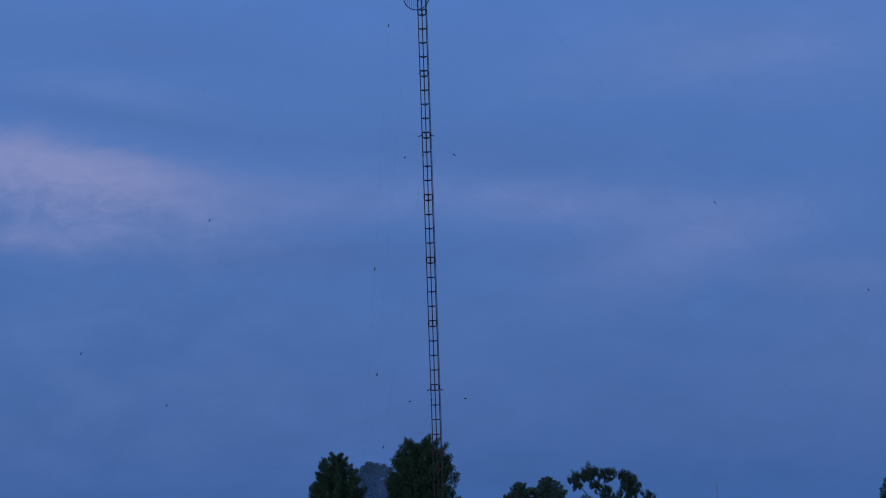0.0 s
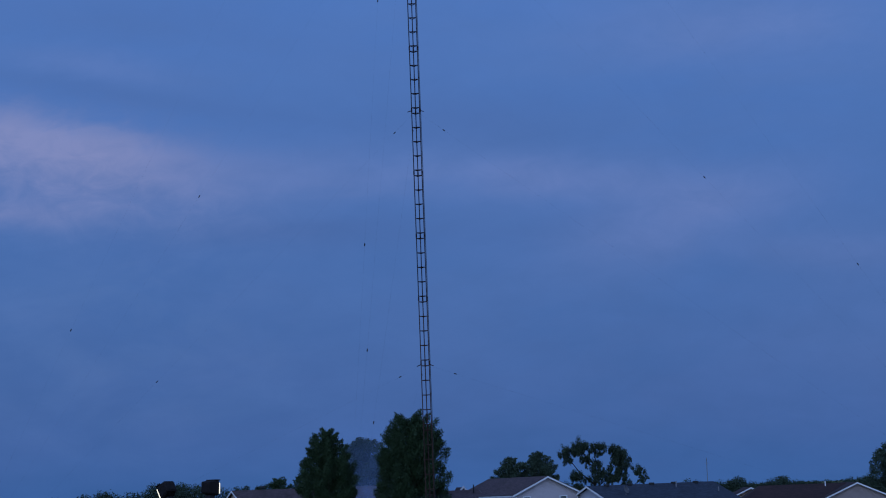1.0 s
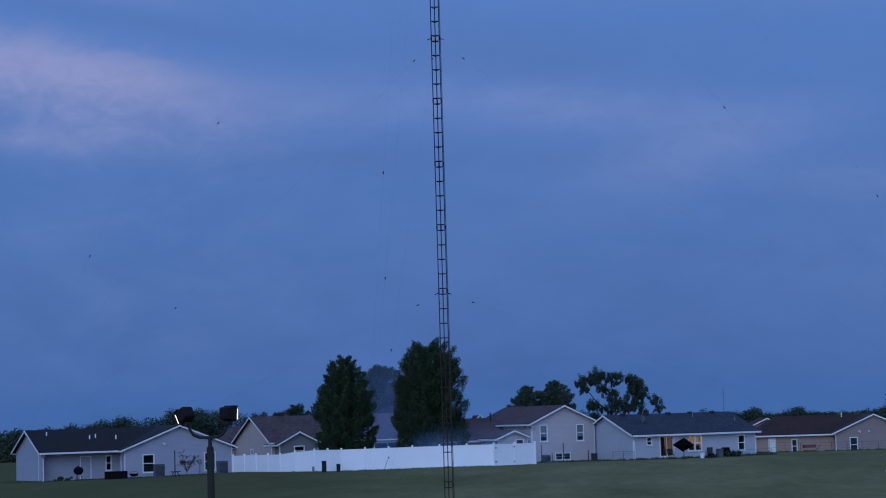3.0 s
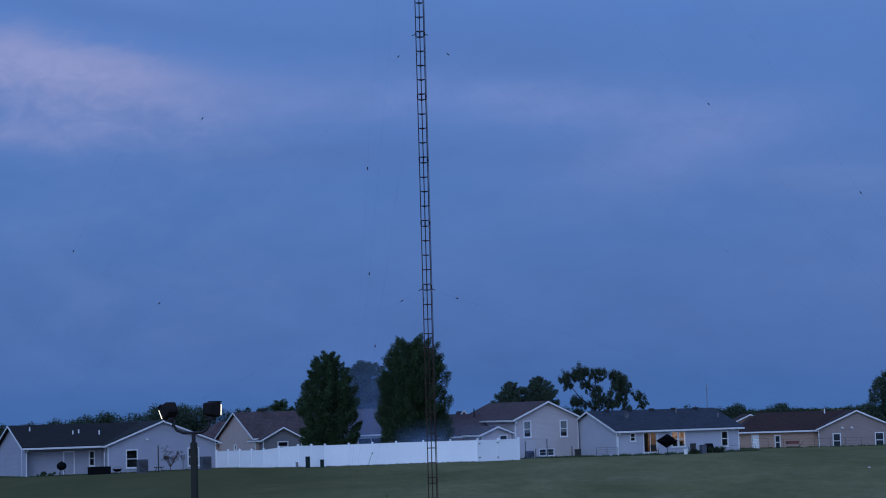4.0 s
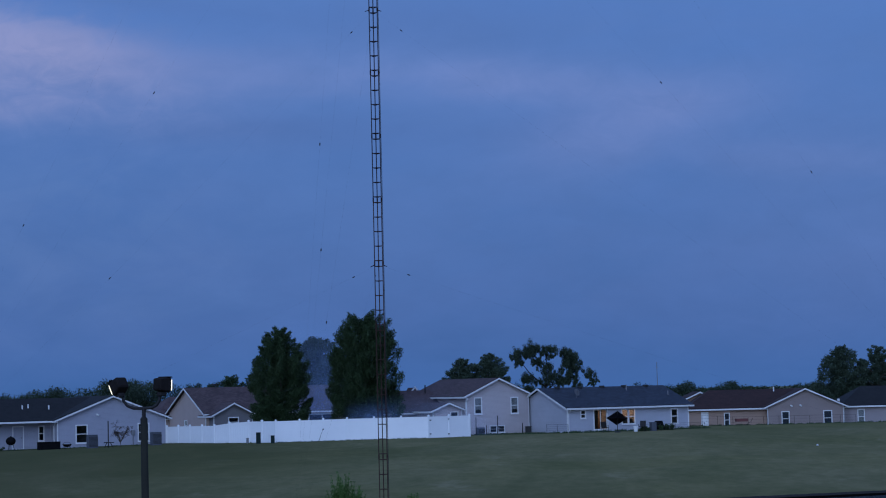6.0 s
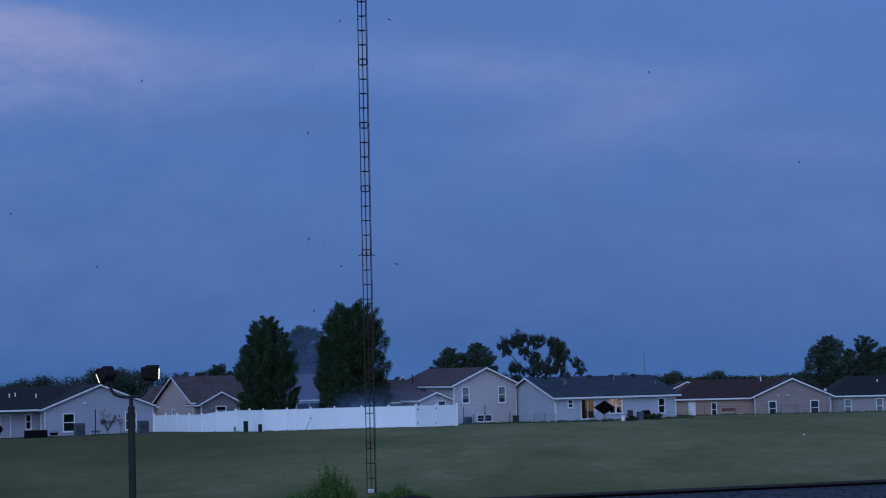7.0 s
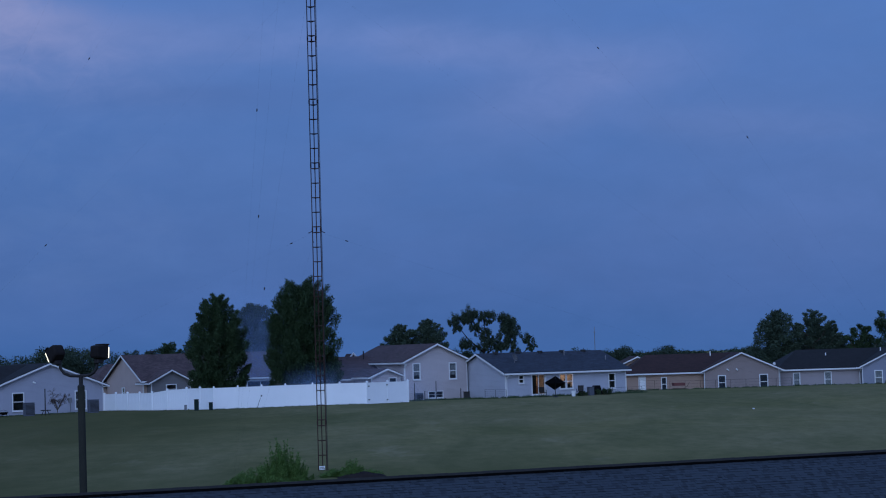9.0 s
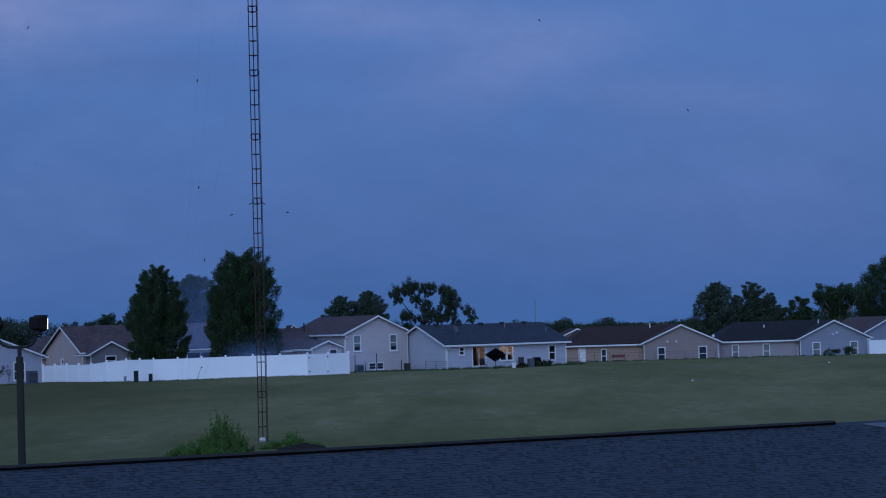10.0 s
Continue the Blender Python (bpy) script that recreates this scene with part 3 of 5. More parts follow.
tube(bm, (14.36, -0.98, 0.95), (14.36, -0.98, -0.1), 0.03, 0.03, 7)
part("electric_meter", bm, M_grey, ha)

# house behind the garden trees
hb = thing("house", pose(-30.5, 197, 2.3, 0, 0, TURN), "tan sided house with brown shingle roof behind the fence", "house", GROUP)
# the wide glazed opening is added to darken the wall like porch shade
block(hb, 0, 17, 0, 10.4, 3.05, 5.5, "x", M_sid_tan, M_rf_brown, side_holes=((5.1, 5.75, 1.3, 2.25),), patio=((11.4, 14.4, 0.02, 2.6),), patio_label="wide dark glazed opening in place of the porch shade")
block(hb, 0.4, 4.6, -1.2, 1.6, 2.85, 3.9, "y", M_sid_dark, M_rf_brown, holes=((2.02, 3.04, 1.6, 2.5),), back=False, walls="flr")
block(hb, -1.2, 6.0, 10.6, 17.0, 2.7, 4.6, "x", M_sid_tan, M_rf_brown, hip=2.4)
inside(hb, 0.3, 16.7, 0.3, 4.6, 2.7)
for k in range(3):
    ridge_vent(hb, 3.0 + 4.0 * k, 5.0, 5.85)

# two-storey gable with a low wing
hc = thing("house", pose(-3.83, 176, 3.05, 0, 0, TURN), "two-storey taupe sided house with brown shingle roofs", "house", GROUP)
block(hc, 0.08, 6.58, 0, 10.5, 3.45, 4.86, "y", M_sid_gal, M_rf_brown, holes=((0.95, 1.62, 1.82, 3.2), (4.72, 5.39, 1.78, 3.16), (2.46, 3.16, 0.1, 0.66), (3.28, 3.95, 0.1, 0.66)), blind=0.75)
block(hc, -7.2, 0.0, 4.0, 11.0, 2.15, 3.9, "x", M_sid_gal, M_rf_brown, walls="fbl")
block(hc, -3.0, -0.05, 0.6, 5.0, 2.2, 2.75, "y", M_sid_gal, M_rf_brown, holes=((-1.2, -0.5, 1.0, 2.0),), back=False, walls="flr")
inside(hc, 0.4, 6.3, 0.3, 5.0, 3.35)
roof_pipe(hc, -0.45, 6.9, 3.55, 0.95, 0.06, M_dark)
ridge_vent(hc, -3.2, 7.6, 3.98)
down_pipe(hc, 0.0, 0.0, 3.2)
bm = bmesh.new()
prism(bm, [(-1.35, 3.5), (-0.35, 3.5), (-0.85, 4.3)], 1.4, Matrix.Translation((0, 8.2, 0)))
dormer = part("dormer", bm, M_rf_brown, hc)
bm = bmesh.new()
prism(bm, [(-1.5, 3.75), (-1.33, 3.75), (-0.85, 4.22), (-0.37, 3.75), (-0.2, 3.75), (-0.85, 4.42)], 0.06, Matrix.Translation((0, 8.13, 0)))
part("dormer_trim", bm, M_trim, dormer)

# ranch house with the lit patio door
hd = thing("house", pose(5.19, 174, 3.15, 0, 0, TURN), "pale grey ranch house with slate shingle roof and lit patio door", "house", GROUP)
block(hd, 0, 13.0, 0, 8.9, 2.08, 3.72, "x", M_sid_silver, M_rf_grey, holes=((1.42, 1.87, 1.13, 1.76), (5.76, 6.38, 0.5, 1.76), (6.5, 7.12, 0.5, 1.76), (11.12, 11.77, 0.39, 1.66)), patio=((2.79, 4.18, 0.02, 1.82),))
inside(hd, 0.3, 12.7, 0.3, 4.2, 2.0)
bm = bmesh.new()
box(bm, 2.2, 0.3, 0.0, 2.3, 4.2, 2.0)
part("inner_wall", bm, M_inside, hd)
bm = bmesh.new()
box(bm, 7.6, 0.3, 0.0, 7.7, 4.2, 2.0)
part("inner_wall", bm, M_inside, hd)
for k in range(5):
    ridge_vent(hd, 1.6 + 2.4 * k, 4.2, 3.8)
roof_pipe(hd, 8.55, 3.4, 3.3, 0.7, 0.05, M_grey)
roof_pipe(hd, 12.2, 2.0, 2.85, 0.5, 0.05, M_grey)
down_pipe(hd, 0.1, 0, 1.9)
sat = thing("satellite_dish", pose(5.19, 174, 3.15, 0, 0, TURN) @ pose(2.2, 1.9, 2.95), "pale grey satellite dish on the slate roof", "satellite dish")
bm = bmesh.new()
rings = [[bm.verts.new(pose(0, 0, 0.45, 70, 0, 20) @ Vector((r * math.cos(k * 0.5236), r * math.sin(k * 0.5236), r * r * 0.5))) for k in range(12)] for r in (0.06, 0.2, 0.34)]
bm.faces.new(rings[0][::-1])
for a, b in zip(rings, rings[1:]):
    for k in range(12):
        bm.faces.new((a[k], a[(k + 1) % 12], b[(k + 1) % 12], b[k]))
bmesh.ops.solidify(bm, geom=bm.faces[:], thickness=0.02)
part("reflector", bm, M_grey, sat)
bm = bmesh.new()
path_tube(bm, [(0, 0, -0.15), (0, 0.02, 0.2), (0, 0, 0.45)], [0.03, 0.03, 0.025], 6)
part("mast", bm, M_grey, sat)
bm = bmesh.new()
path_tube(bm, [(0, 0, 0.25), (0.1, -0.25, 0.3), (0.12, -0.42, 0.5)], [0.015, 0.015, 0.02], 5)
part("feed_arm", bm, M_grey, sat)
pend = thing("pendant_lamp", pose(5.19, 174, 3.15, 0, 0, TURN) @ pose(6.3, 2.2, 1.62), "warm lit pendant lamp inside the ranch house", "lamp")
bm = bmesh.new()
bmesh.ops.create_uvsphere(bm, u_segments=12, v_segments=8, radius=0.1)
part("bulb", bm, emitter("warm_bulb", (1.0, 0.62, 0.30), 6.0), pend)
bm = bmesh.new()
tube(bm, (0, 0, 0.1), (0, 0, 0.38), 0.012)
part("cord", bm, M_dark, pend)
glow_data = bpy.data.lights.new("room_light", "POINT")
glow_data.energy, glow_data.color, glow_data.shadow_soft_size = 130, (1.0, 0.62, 0.43), 0.12
room_light = new("room_light", glow_data)
room_light.matrix_world = pose(5.19, 174, 3.15, 0, 0, TURN) @ pose(6.3, 2.0, 1.5)
# a dark sideboard and a wooden cupboard seen in the lit room
M_wood = material("brown_wood", (0.20, 0.12, 0.07), 0.5, (0.12, 0.07, 0.04), 2.0, 25.0, 0.1)
cup = thing("cupboard", pose(5.19, 174, 3.15, 0, 0, TURN) @ pose(5.1, 3.7, 0.02), "tall wooden cupboard in the lit room", "cupboard")
bm = bmesh.new()
box(bm, -0.5, -0.25, 0, 0.5, 0.25, 1.7, 0.015)
part("body", bm, M_wood, cup)
for a in (-0.48, 0.01):
    bm = bmesh.new()
    box(bm, a, -0.28, 0.06, a + 0.47, -0.252, 1.64, 0.006)
    part("cupboard_door", bm, M_wood, cup)

sofa = thing("sofa", pose(5.19, 174, 3.15, 0, 0, TURN) @ pose(6.45, 0.75, 0.02), "dark sofa with its back to the lit windows", "sofa")
for nm, a in (("seat", (-0.85, 0.05, 0.1, 0.85, 0.75, 0.42)), ("backrest", (-0.85, -0.18, 0.1, 0.85, 0.05, 0.92)), ("armrest", (-1.05, -0.18, 0.0, -0.85, 0.75, 0.6)), ("armrest", (0.85, -0.18, 0.0, 1.05, 0.75, 0.6))):
    bm = bmesh.new()
    box(bm, *a, 0.05)
    part(nm, bm, M_dark, sofa)
drape = thing("curtain", pose(5.19, 174, 3.15, 0, 0, TURN) @ pose(2.85, 0.28, 0.03), "brown curtain drawn half across the patio door", "curtain")
bm = bmesh.new()
cols = [[bm.verts.new((0.02 * k, 0.035 * math.sin(k * 0.9) + dy, z)) for z in (0.0, 1.85)] for dy in (0.0, 0.012) for k in range(27)]
for s in (0, 27):
    for a, b in zip(cols[s:s + 26], cols[s + 1:s + 27]):
        bm.faces.new((a[0], b[0], b[1], a[1]) if s == 0 else (a[1], b[1], b[0], a[0]))
part("cloth", bm, material("brown_cloth", (0.10, 0.05, 0.03), 0.95, (0.07, 0.035, 0.022), 3.0, 40.0, 0.2), drape, smooth=True)
bm = bmesh.new()
tube(bm, (-0.05, 0.0, 1.88), (1.4, 0.0, 1.88), 0.014)
part("rod", bm, M_dark, drape)

# ranch house with red-brown roof
he_ = thing("house", pose(18.6, 204, 2.2), "beige sided ranch house with dark red-brown shingle roof", "house", GROUP)
# cloth: blue-grey sheets added here only to give the panes their tone
block(he_, 0, 11.6, 0, 9.4, 2.28, 4.0, "x", M_sid_brn, M_rf_red, holes=((3.72, 4.18, 0.38, 1.73),), doors=(((1.39, 1.97, 0.0, 1.82), M_white, "white panelled back door"),), hip=2.6, blind=0.97, cloth=M_pane_back)
block(he_, -1.5, 5.2, 6.2, 13.5, 2.4, 3.9, "y", M_sid_brn, M_rf_red, back=False)
block(he_, 8.04, 15.83, -0.8, 9.5, 2.32, 4.03, "y", M_sid_umber, M_rf_red, holes=((9.53, 10.22, 0.35, 1.76), (13.81, 14.58, 0.33, 1.76)), blind=0.97, cloth=M_pane_back)
inside(he_, 0.3, 11.4, 0.3, 4.2, 2.15)
roof_pipe(he_, 9.39, 4.0, 3.75, 0.6)
wall_lamp(he_, 10.46, -0.8, 2.4)
wall_lamp(he_, 11.41, -0.8, 2.4)

# ranch house with black roof and grey gable
hf = thing("house", pose(34.96, 206, 2.2), "grey sided ranch house with black shingle roof", "house", GROUP)
block(hf, 0, 11.8, 0, 9.4, 2.24, 4.05, "x", M_sid_taupe, M_rf_black, holes=((1.44, 2.05, 0.33, 1.75), (4.72, 5.35, 0.31, 1.77)), blind=0.9, hip=2.6)
block(hf, 8.48, 15.65, -0.8, 9.5, 2.33, 4.03, "y", M_sid_grey, M_rf_black, holes=((9.82, 10.55, 0.39, 1.78), (13.8, 14.54, 0.45, 1.79)), blind=0.9)
inside(hf, 0.3, 11.6, 0.3, 4.2, 2.1)
roof_pipe(hf, 5.45, 3.0, 3.3, 0.5)
bm = bmesh.new()
box(bm, -0.1, 3.3, 2.6, 0.15, 3.6, 2.92, 0.04)
part("roof_vent", bm, M_white, hf)
roof_pipe(hf, 11.31, 3.0, 3.7, 0.5)
down_pipe(hf, 8.35, -0.1, 2.0)
wall_lamp(hf, 11.92, -0.8, 2.65)
wall_lamp(hf, 12.34, -0.8, 2.8)

# last house of the row
hg = thing("house", pose(51.0, 213, 2.2, 0, 0, TURN), "grey house with weathered brown roof at the row's end", "house", GROUP)
block(hg, 0.6, 14, 2.5, 11.5, 2.2, 3.7, "x", M_sid_grey, M_rf_brown)
block(hg, 1.8, 11, 1.0, 7, 2.4, 4.2, "y", M_sid_grey, M_rf_brown, back=False, walls="flr")

# ---- fences ----


def vinyl_fence(line, label, talls):
    fence = thing("fence", pose(line[0][0], line[0][1], ground_z(*line[0])), label, "fence", "white fences")
    inv = fence.matrix_world.inverted()
    for (ax, ay), (bx, by), t0, t1 in zip(line, line[1:], talls, talls[1:]):
        L = math.hypot(bx - ax, by - ay)
        n = max(1, round(L / 2.4))
        ang = math.degrees(math.atan2(by - ay, bx - ax))
        w = L / n
        for k in range(n + ((bx, by) == tuple(line[-1]))):
            u = k / n
            tall, tall_b = t0 + (t1 - t0) * u, t0 + (t1 - t0) * (u + 1 / n)
            px, py = ax + (bx - ax) * u, ay + (by - ay) * u
            qx, qy = px + (bx - ax) / n, py + (by - ay) / n
            za, zb = ground_z(px, py), ground_z(qx, qy)
            m = inv @ pose(px, py, za, 0, 0, ang)
            bm = bmesh.new()
            box(bm, -0.07, -0.07, -0.3, 0.07, 0.07, tall + 0.06, m=m)
            post = part("post", bm, M_fence, fence)
            bm = bmesh.new()
            box(bm, -0.09, -0.09, tall + 0.06, 0.09, 0.09, tall + 0.1, m=m)
            tip = [bm.verts.new(m @ Vector(v)) for v in ((-0.08, -0.08, tall + 0.1), (0.08, -0.08, tall + 0.1), (0.08, 0.08, tall + 0.1), (-0.08, 0.08, tall + 0.1), (0, 0, tall + 0.17))]
            for i in range(4):
                bm.faces.new((tip[i], tip[(i + 1) % 4], tip[4]))
            part("post_cap", bm, M_fence, post)
            if k == n:
                continue
            shear = Matrix.Identity(4)
            shear[2][0] = (zb + tall_b - za - tall) / w
            m2 = m @ shear
            bm = bmesh.new()
            box(bm, 0.07, -0.022, -0.12, w - 0.07, 0.022, tall - 0.1, m=m2)
            part("panel", bm, M_fence, fence)
            for a, b in ((tall - 0.1, tall), (0.02, 0.16)):
                bm = bmesh.new()
                box(bm, 0.07, -0.04, a, w - 0.07, 0.04, b, m=m2)
                part("rail", bm, M_fence, fence)
            for j in range(1, 8):
                bm = bmesh.new()
                x = 0.07 + (w - 0.14) * j / 8
                box(bm, x - 0.008, -0.027, 0.16, x + 0.008, -0.0225, tall - 0.1, m=m2)
                part("board_joint", bm, M_fence, fence)
    return fence


vinyl_fence(((-31.45, 180.0), (-25.8, 171.5), (-24.2, 169.7), (-22.31, 168.0), (-19.62, 165.0), (-13.68, 166.0), (-6.78, 166.0), (-3.39, 169.0)), "white vinyl privacy fence along the back gardens", (1.5, 1.52, 1.7, 1.8, 1.8, 1.8, 1.8, 1.8))
vinyl_fence(((50.6, 204.5), (60.0, 208.0)), "white vinyl fence beside the last house", (1.8, 1.8))

# ---- garden things by the houses ----


def on_ground(x, y):
    return ground_z(x, y)


def cabinet(name, x, y, w, d, hgt, mat, label, cat, turn=TURN, group="", lid=True):
    t = thing(name, pose(x, y, on_ground(x, y), 0, 0, turn), label, cat, group)
    bm = bmesh.new()
    box(bm, -w / 2, -d / 2, -0.05, w / 2, d / 2, hgt, 0.03)
    part("casing", bm, mat, t)
    if lid:
        bm = bmesh.new()
        box(bm, -w / 2 - 0.02, -d / 2 - 0.02, hgt, w / 2 + 0.02, d / 2 + 0.02, hgt + 0.05, 0.015)
        part("lid", bm, mat, t)
    return t


M_unit = material("blue_grey_metal", (0.095, 0.105, 0.13), 0.7, (0.075, 0.083, 0.10), 3.0, 30.0, 0.1, spec=0.1)


def air_conditioner(x, y, w=0.75, hgt=0.95):
    t = cabinet("air_conditioner", x, y, w, w, hgt, M_unit, "grey metal air conditioner beside the house wall", "air conditioner", group="air conditioners")
    for k in range(9):
        z = 0.12 + k * (hgt - 0.2) / 9
        bm = bmesh.new()
        box(bm, -w / 2 - 0.012, -w / 2 - 0.012, z, w / 2 + 0.012, -w / 2 - 0.001, z + 0.04)
        part("grille_slat", bm, M_dark, t)
    return t


def kettle_grill(x, y, s=1.0):
    t = thing("barbecue_grill", pose(x, y, on_ground(x, y)), "black covered barbecue grill on the grass", "grill", "grills")
    bm = bmesh.new()
    bmesh.ops.create_uvsphere(bm, u_segments=16, v_segments=10, radius=0.38 * s)
    bmesh.ops.transform(bm, matrix=Matrix.Translation((0, 0, 0.75 * s)) @ Matrix.Diagonal((1, 1, 0.85, 1)), verts=bm.verts)
    part("bowl", bm, M_matte, t, smooth=True)
    for k in range(3):
        a = k * 2.1
        bm = bmesh.new()
        tube(bm, (0.15 * math.cos(a), 0.15 * math.sin(a), 0.6 * s), (0.34 * math.cos(a), 0.34 * math.sin(a), -0.03), 0.03)
        part("leg", bm, M_black, t)
    bm = bmesh.new()
    box(bm, -0.08, -0.03, 1.06 * s, 0.08, 0.03, 1.12 * s, 0.01)
    part("handle", bm, M_black, t)
    return t


air_conditioner(-36.3, 170.2, 0.8, 1.1)
air_conditioner(-31.1, 172.3, 0.8, 1.1)
air_conditioner(-2.55, 175.0, 0.6, 0.6)
kettle_grill(-43.6, 170.8, 1.15)
pit = thing("fire_pit", pose(-38.45, 169.9, on_ground(-38.45, 169.9)), "low black metal fire bowl on short legs", "fire pit")
bm = bmesh.new()
bowl = [[bm.verts.new((r * math.cos(k * math.pi / 8), r * math.sin(k * math.pi / 8), z)) for k in range(16)] for r, z in ((0.12, 0.18), (0.3, 0.24), (0.4, 0.4), (0.43, 0.42), (0.37, 0.4), (0.2, 0.28))]
bm.faces.new(bowl[0][::-1])
bm.faces.new(bowl[-1])
for a, b in zip(bowl, bowl[1:]):
    for k in range(16):
        bm.faces.new((a[k], a[(k + 1) % 16], b[(k + 1) % 16], b[k]))
part("bowl", bm, M_matte, pit, smooth=True)
for k in range(3):
    bm = bmesh.new()
    tube(bm, (0.24 * math.cos(k * 2.1), 0.24 * math.sin(k * 2.1), 0.26), (0.34 * math.cos(k * 2.1), 0.34 * math.sin(k * 2.1), -0.03), 0.02)
    part("leg", bm, M_matte, pit)
bm = bmesh.new()
path_tube(bm, [(0.36 * math.cos(a), 0, 0.42 + 0.2 * math.sin(a)) for a in (0.0, 0.8, 1.57, 2.34, 3.14)], [0.012] * 5, 5)
part("spark_screen", bm, M_matte, pit)
kettle_grill(11.85, 173.8, 0.6)
cabinet("storage_box", 12.72, 174.1, 0.5, 0.45, 0.72, M_unit, "grey upright storage box beside the covered grill", "storage box")
cover = thing("covered_grill", pose(13.25, 174.6, on_ground(13.25, 174.6), 0, 0, TURN), "black fabric-covered barbecue grill beside the patio", "grill", "grills")
bm = bmesh.new()
box(bm, -0.52, -0.28, 0.12, 0.52, 0.28, 0.86, 0.05)
for v in bm.verts:
    if v.co.z > 0.6:
        v.co.x *= 0.62
        v.co.y *= 0.7
    v.co.x += 0.02 * math.sin(v.co.z * 17)
part("cloth_cover", bm, M_matte, cover, smooth=True)
for a, b in ((-0.4, -0.2), (0.4, -0.2), (-0.4, 0.2), (0.4, 0.2)):
    bm = bmesh.new()
    tube(bm, (a, b, -0.05), (a, b, 0.2), 0.025)
    part("leg", bm, M_black, cover)
cabinet("storage_bench", -40.3, 171.0, 1.9, 0.7, 0.62, M_matte, "long low black storage box beside the wall", "storage box")
cabinet("utility_box", -21.0, 164.2, 0.36, 0.3, 0.88, M_green, "dark green utility pedestal in front of the fence", "utility box", 0)
cabinet("utility_box", -19.75, 163.8, 0.3, 0.28, 0.6, M_green, "small dark utility pedestal in front of the fence", "utility box", 0)
cabinet("meter_box", -22.2, 166.3, 0.2, 0.2, 0.4, M_grey, "small grey meter box at the fence foot", "meter box", 0)
cabinet("rubbish_bin", 1.75, 177.6, 0.5, 0.5, 0.55, M_black, "small black rubbish bin at the house corner", "bin", 10)

stick = thing("garden_stake", pose(-15.9, 163.6, on_ground(-15.9, 163.6)), "thin leaning dark stake before the fence", "stake")
bm = bmesh.new()
path_tube(bm, [(0, 0, -0.1), (0.18, 0, 0.5), (0.4, 0.02, 1.05)], [0.02, 0.018, 0.012], 5)
part("rod", bm, M_dark, stick)
bm = bmesh.new()
box(bm, 0.35, -0.03, 0.98, 0.47, 0.05, 1.1, 0.02)
part("knob", bm, M_dark, stick)

for gx_, gz_ in ((-6.6, 1.5), (-6.6, 0.35), (-5.1, 1.55), (-5.1, 0.3)):
    t = thing("gate_hinge", pose(gx_, 165.9 if gx_ < -6 else 167.4, on_ground(gx_, 166) + gz_), "black iron hinge on the white fence gate", "hinge", "gate hinges")
    bm = bmesh.new()
    box(bm, -0.06, -0.08, -0.04, 0.06, -0.03, 0.04, 0.01)
    part("strap", bm, M_black, t)
    bm = bmesh.new()
    tube(bm, (-0.06, -0.09, -0.05), (-0.06, -0.09, 0.05), 0.015)
    part("pin", bm, M_black, t)

# a bird feeder post and a bare shrub before the black-roofed house
feeder = thing("feeder_post", pose(-34.7, 169.3, on_ground(-34.7, 169.3)), "dark post on a footed stand beside a shrub", "post")
bm = bmesh.new()
tube(bm, (0, 0, -0.1), (0, 0, 2.3), 0.05, 0.045, 8)
part("post", bm, M_dark, feeder)
for a in (-0.35, 0.0, 0.45):
    bm = bmesh.new()
    tube(bm, (a, 0, -0.05), (a * 0.4, 0, 0.42), 0.035)
    part("foot", bm, M_dark, feeder)
bm = bmesh.new()
box(bm, -0.4, -0.04, 0.4, 0.5, 0.04, 0.48, 0.01)
part("crossbar", bm, M_dark, feeder)

# tilted patio umbrella
umb = thing("patio_umbrella", pose(9.45, 171.6, on_ground(9.45, 171.6)), "dark patio umbrella tilted over on its pole", "umbrella")
bm = bmesh.new()
path_tube(bm, [(0, 0, -0.1), (0, 0, 1.0), (0.02, -0.02, 1.7)], [0.03, 0.03, 0.025], 7)
part("pole", bm, M_dark, umb)
bm = bmesh.new()
apex = bm.verts.new((0.05, -0.28, 1.26))
DIAMOND = ((-0.97, 0.02, 1.27), (-0.05, 0.12, 0.62), (0.95, 0.05, 1.22), (0.05, 0.1, 1.86))
ring = [bm.verts.new(v) for v in DIAMOND]
for k in range(4):
    bm.faces.new((apex, ring[k], ring[(k + 1) % 4]))
bmesh.ops.solidify(bm, geom=bm.faces[:], thickness=0.015)
canopy = part("canopy", bm, M_matte, umb)
for k in range(4):
    bm = bmesh.new()
    tube(bm, (0.05, -0.26, 1.25), DIAMOND[k], 0.012)
    part("rib", bm, M_dark, canopy)
bm = bmesh.new()
tube(bm, (0, 0, -0.02), (0, 0, 0.09), 0.28, 0.22, 12)
part("base", bm, M_black, umb)


def garden_chair(x, y, turn, mat, label):
    t = thing("garden_chair", pose(x, y, on_ground(x, y), 0, 0, turn), label, "chair", "patio chairs")
    for a in (-0.24, 0.24):
        for b in (-0.22, 0.22):
            bm = bmesh.new()
            tube(bm, (a, b, -0.02), (a * 0.95, b * 0.95, 0.42), 0.022)
            part("leg", bm, mat, t)
        bm = bmesh.new()
        path_tube(bm, [(a * 1.1, -0.22, 0.42), (a * 1.15, -0.2, 0.62), (a * 1.15, 0.22, 0.64)], [0.022] * 3, 6)
        part("armrest", bm, mat, t)
    bm = bmesh.new()
    box(bm, -0.27, -0.25, 0.41, 0.27, 0.25, 0.46, 0.015)
    part("seat", bm, mat, t)
    bm = bmesh.new()
    box(bm, -0.26, -0.02, 0.45, 0.26, 0.02, 0.95, 0.012, m=pose(0, 0.24, 0, -12, 0, 0))
    part("backrest", bm, mat, t)


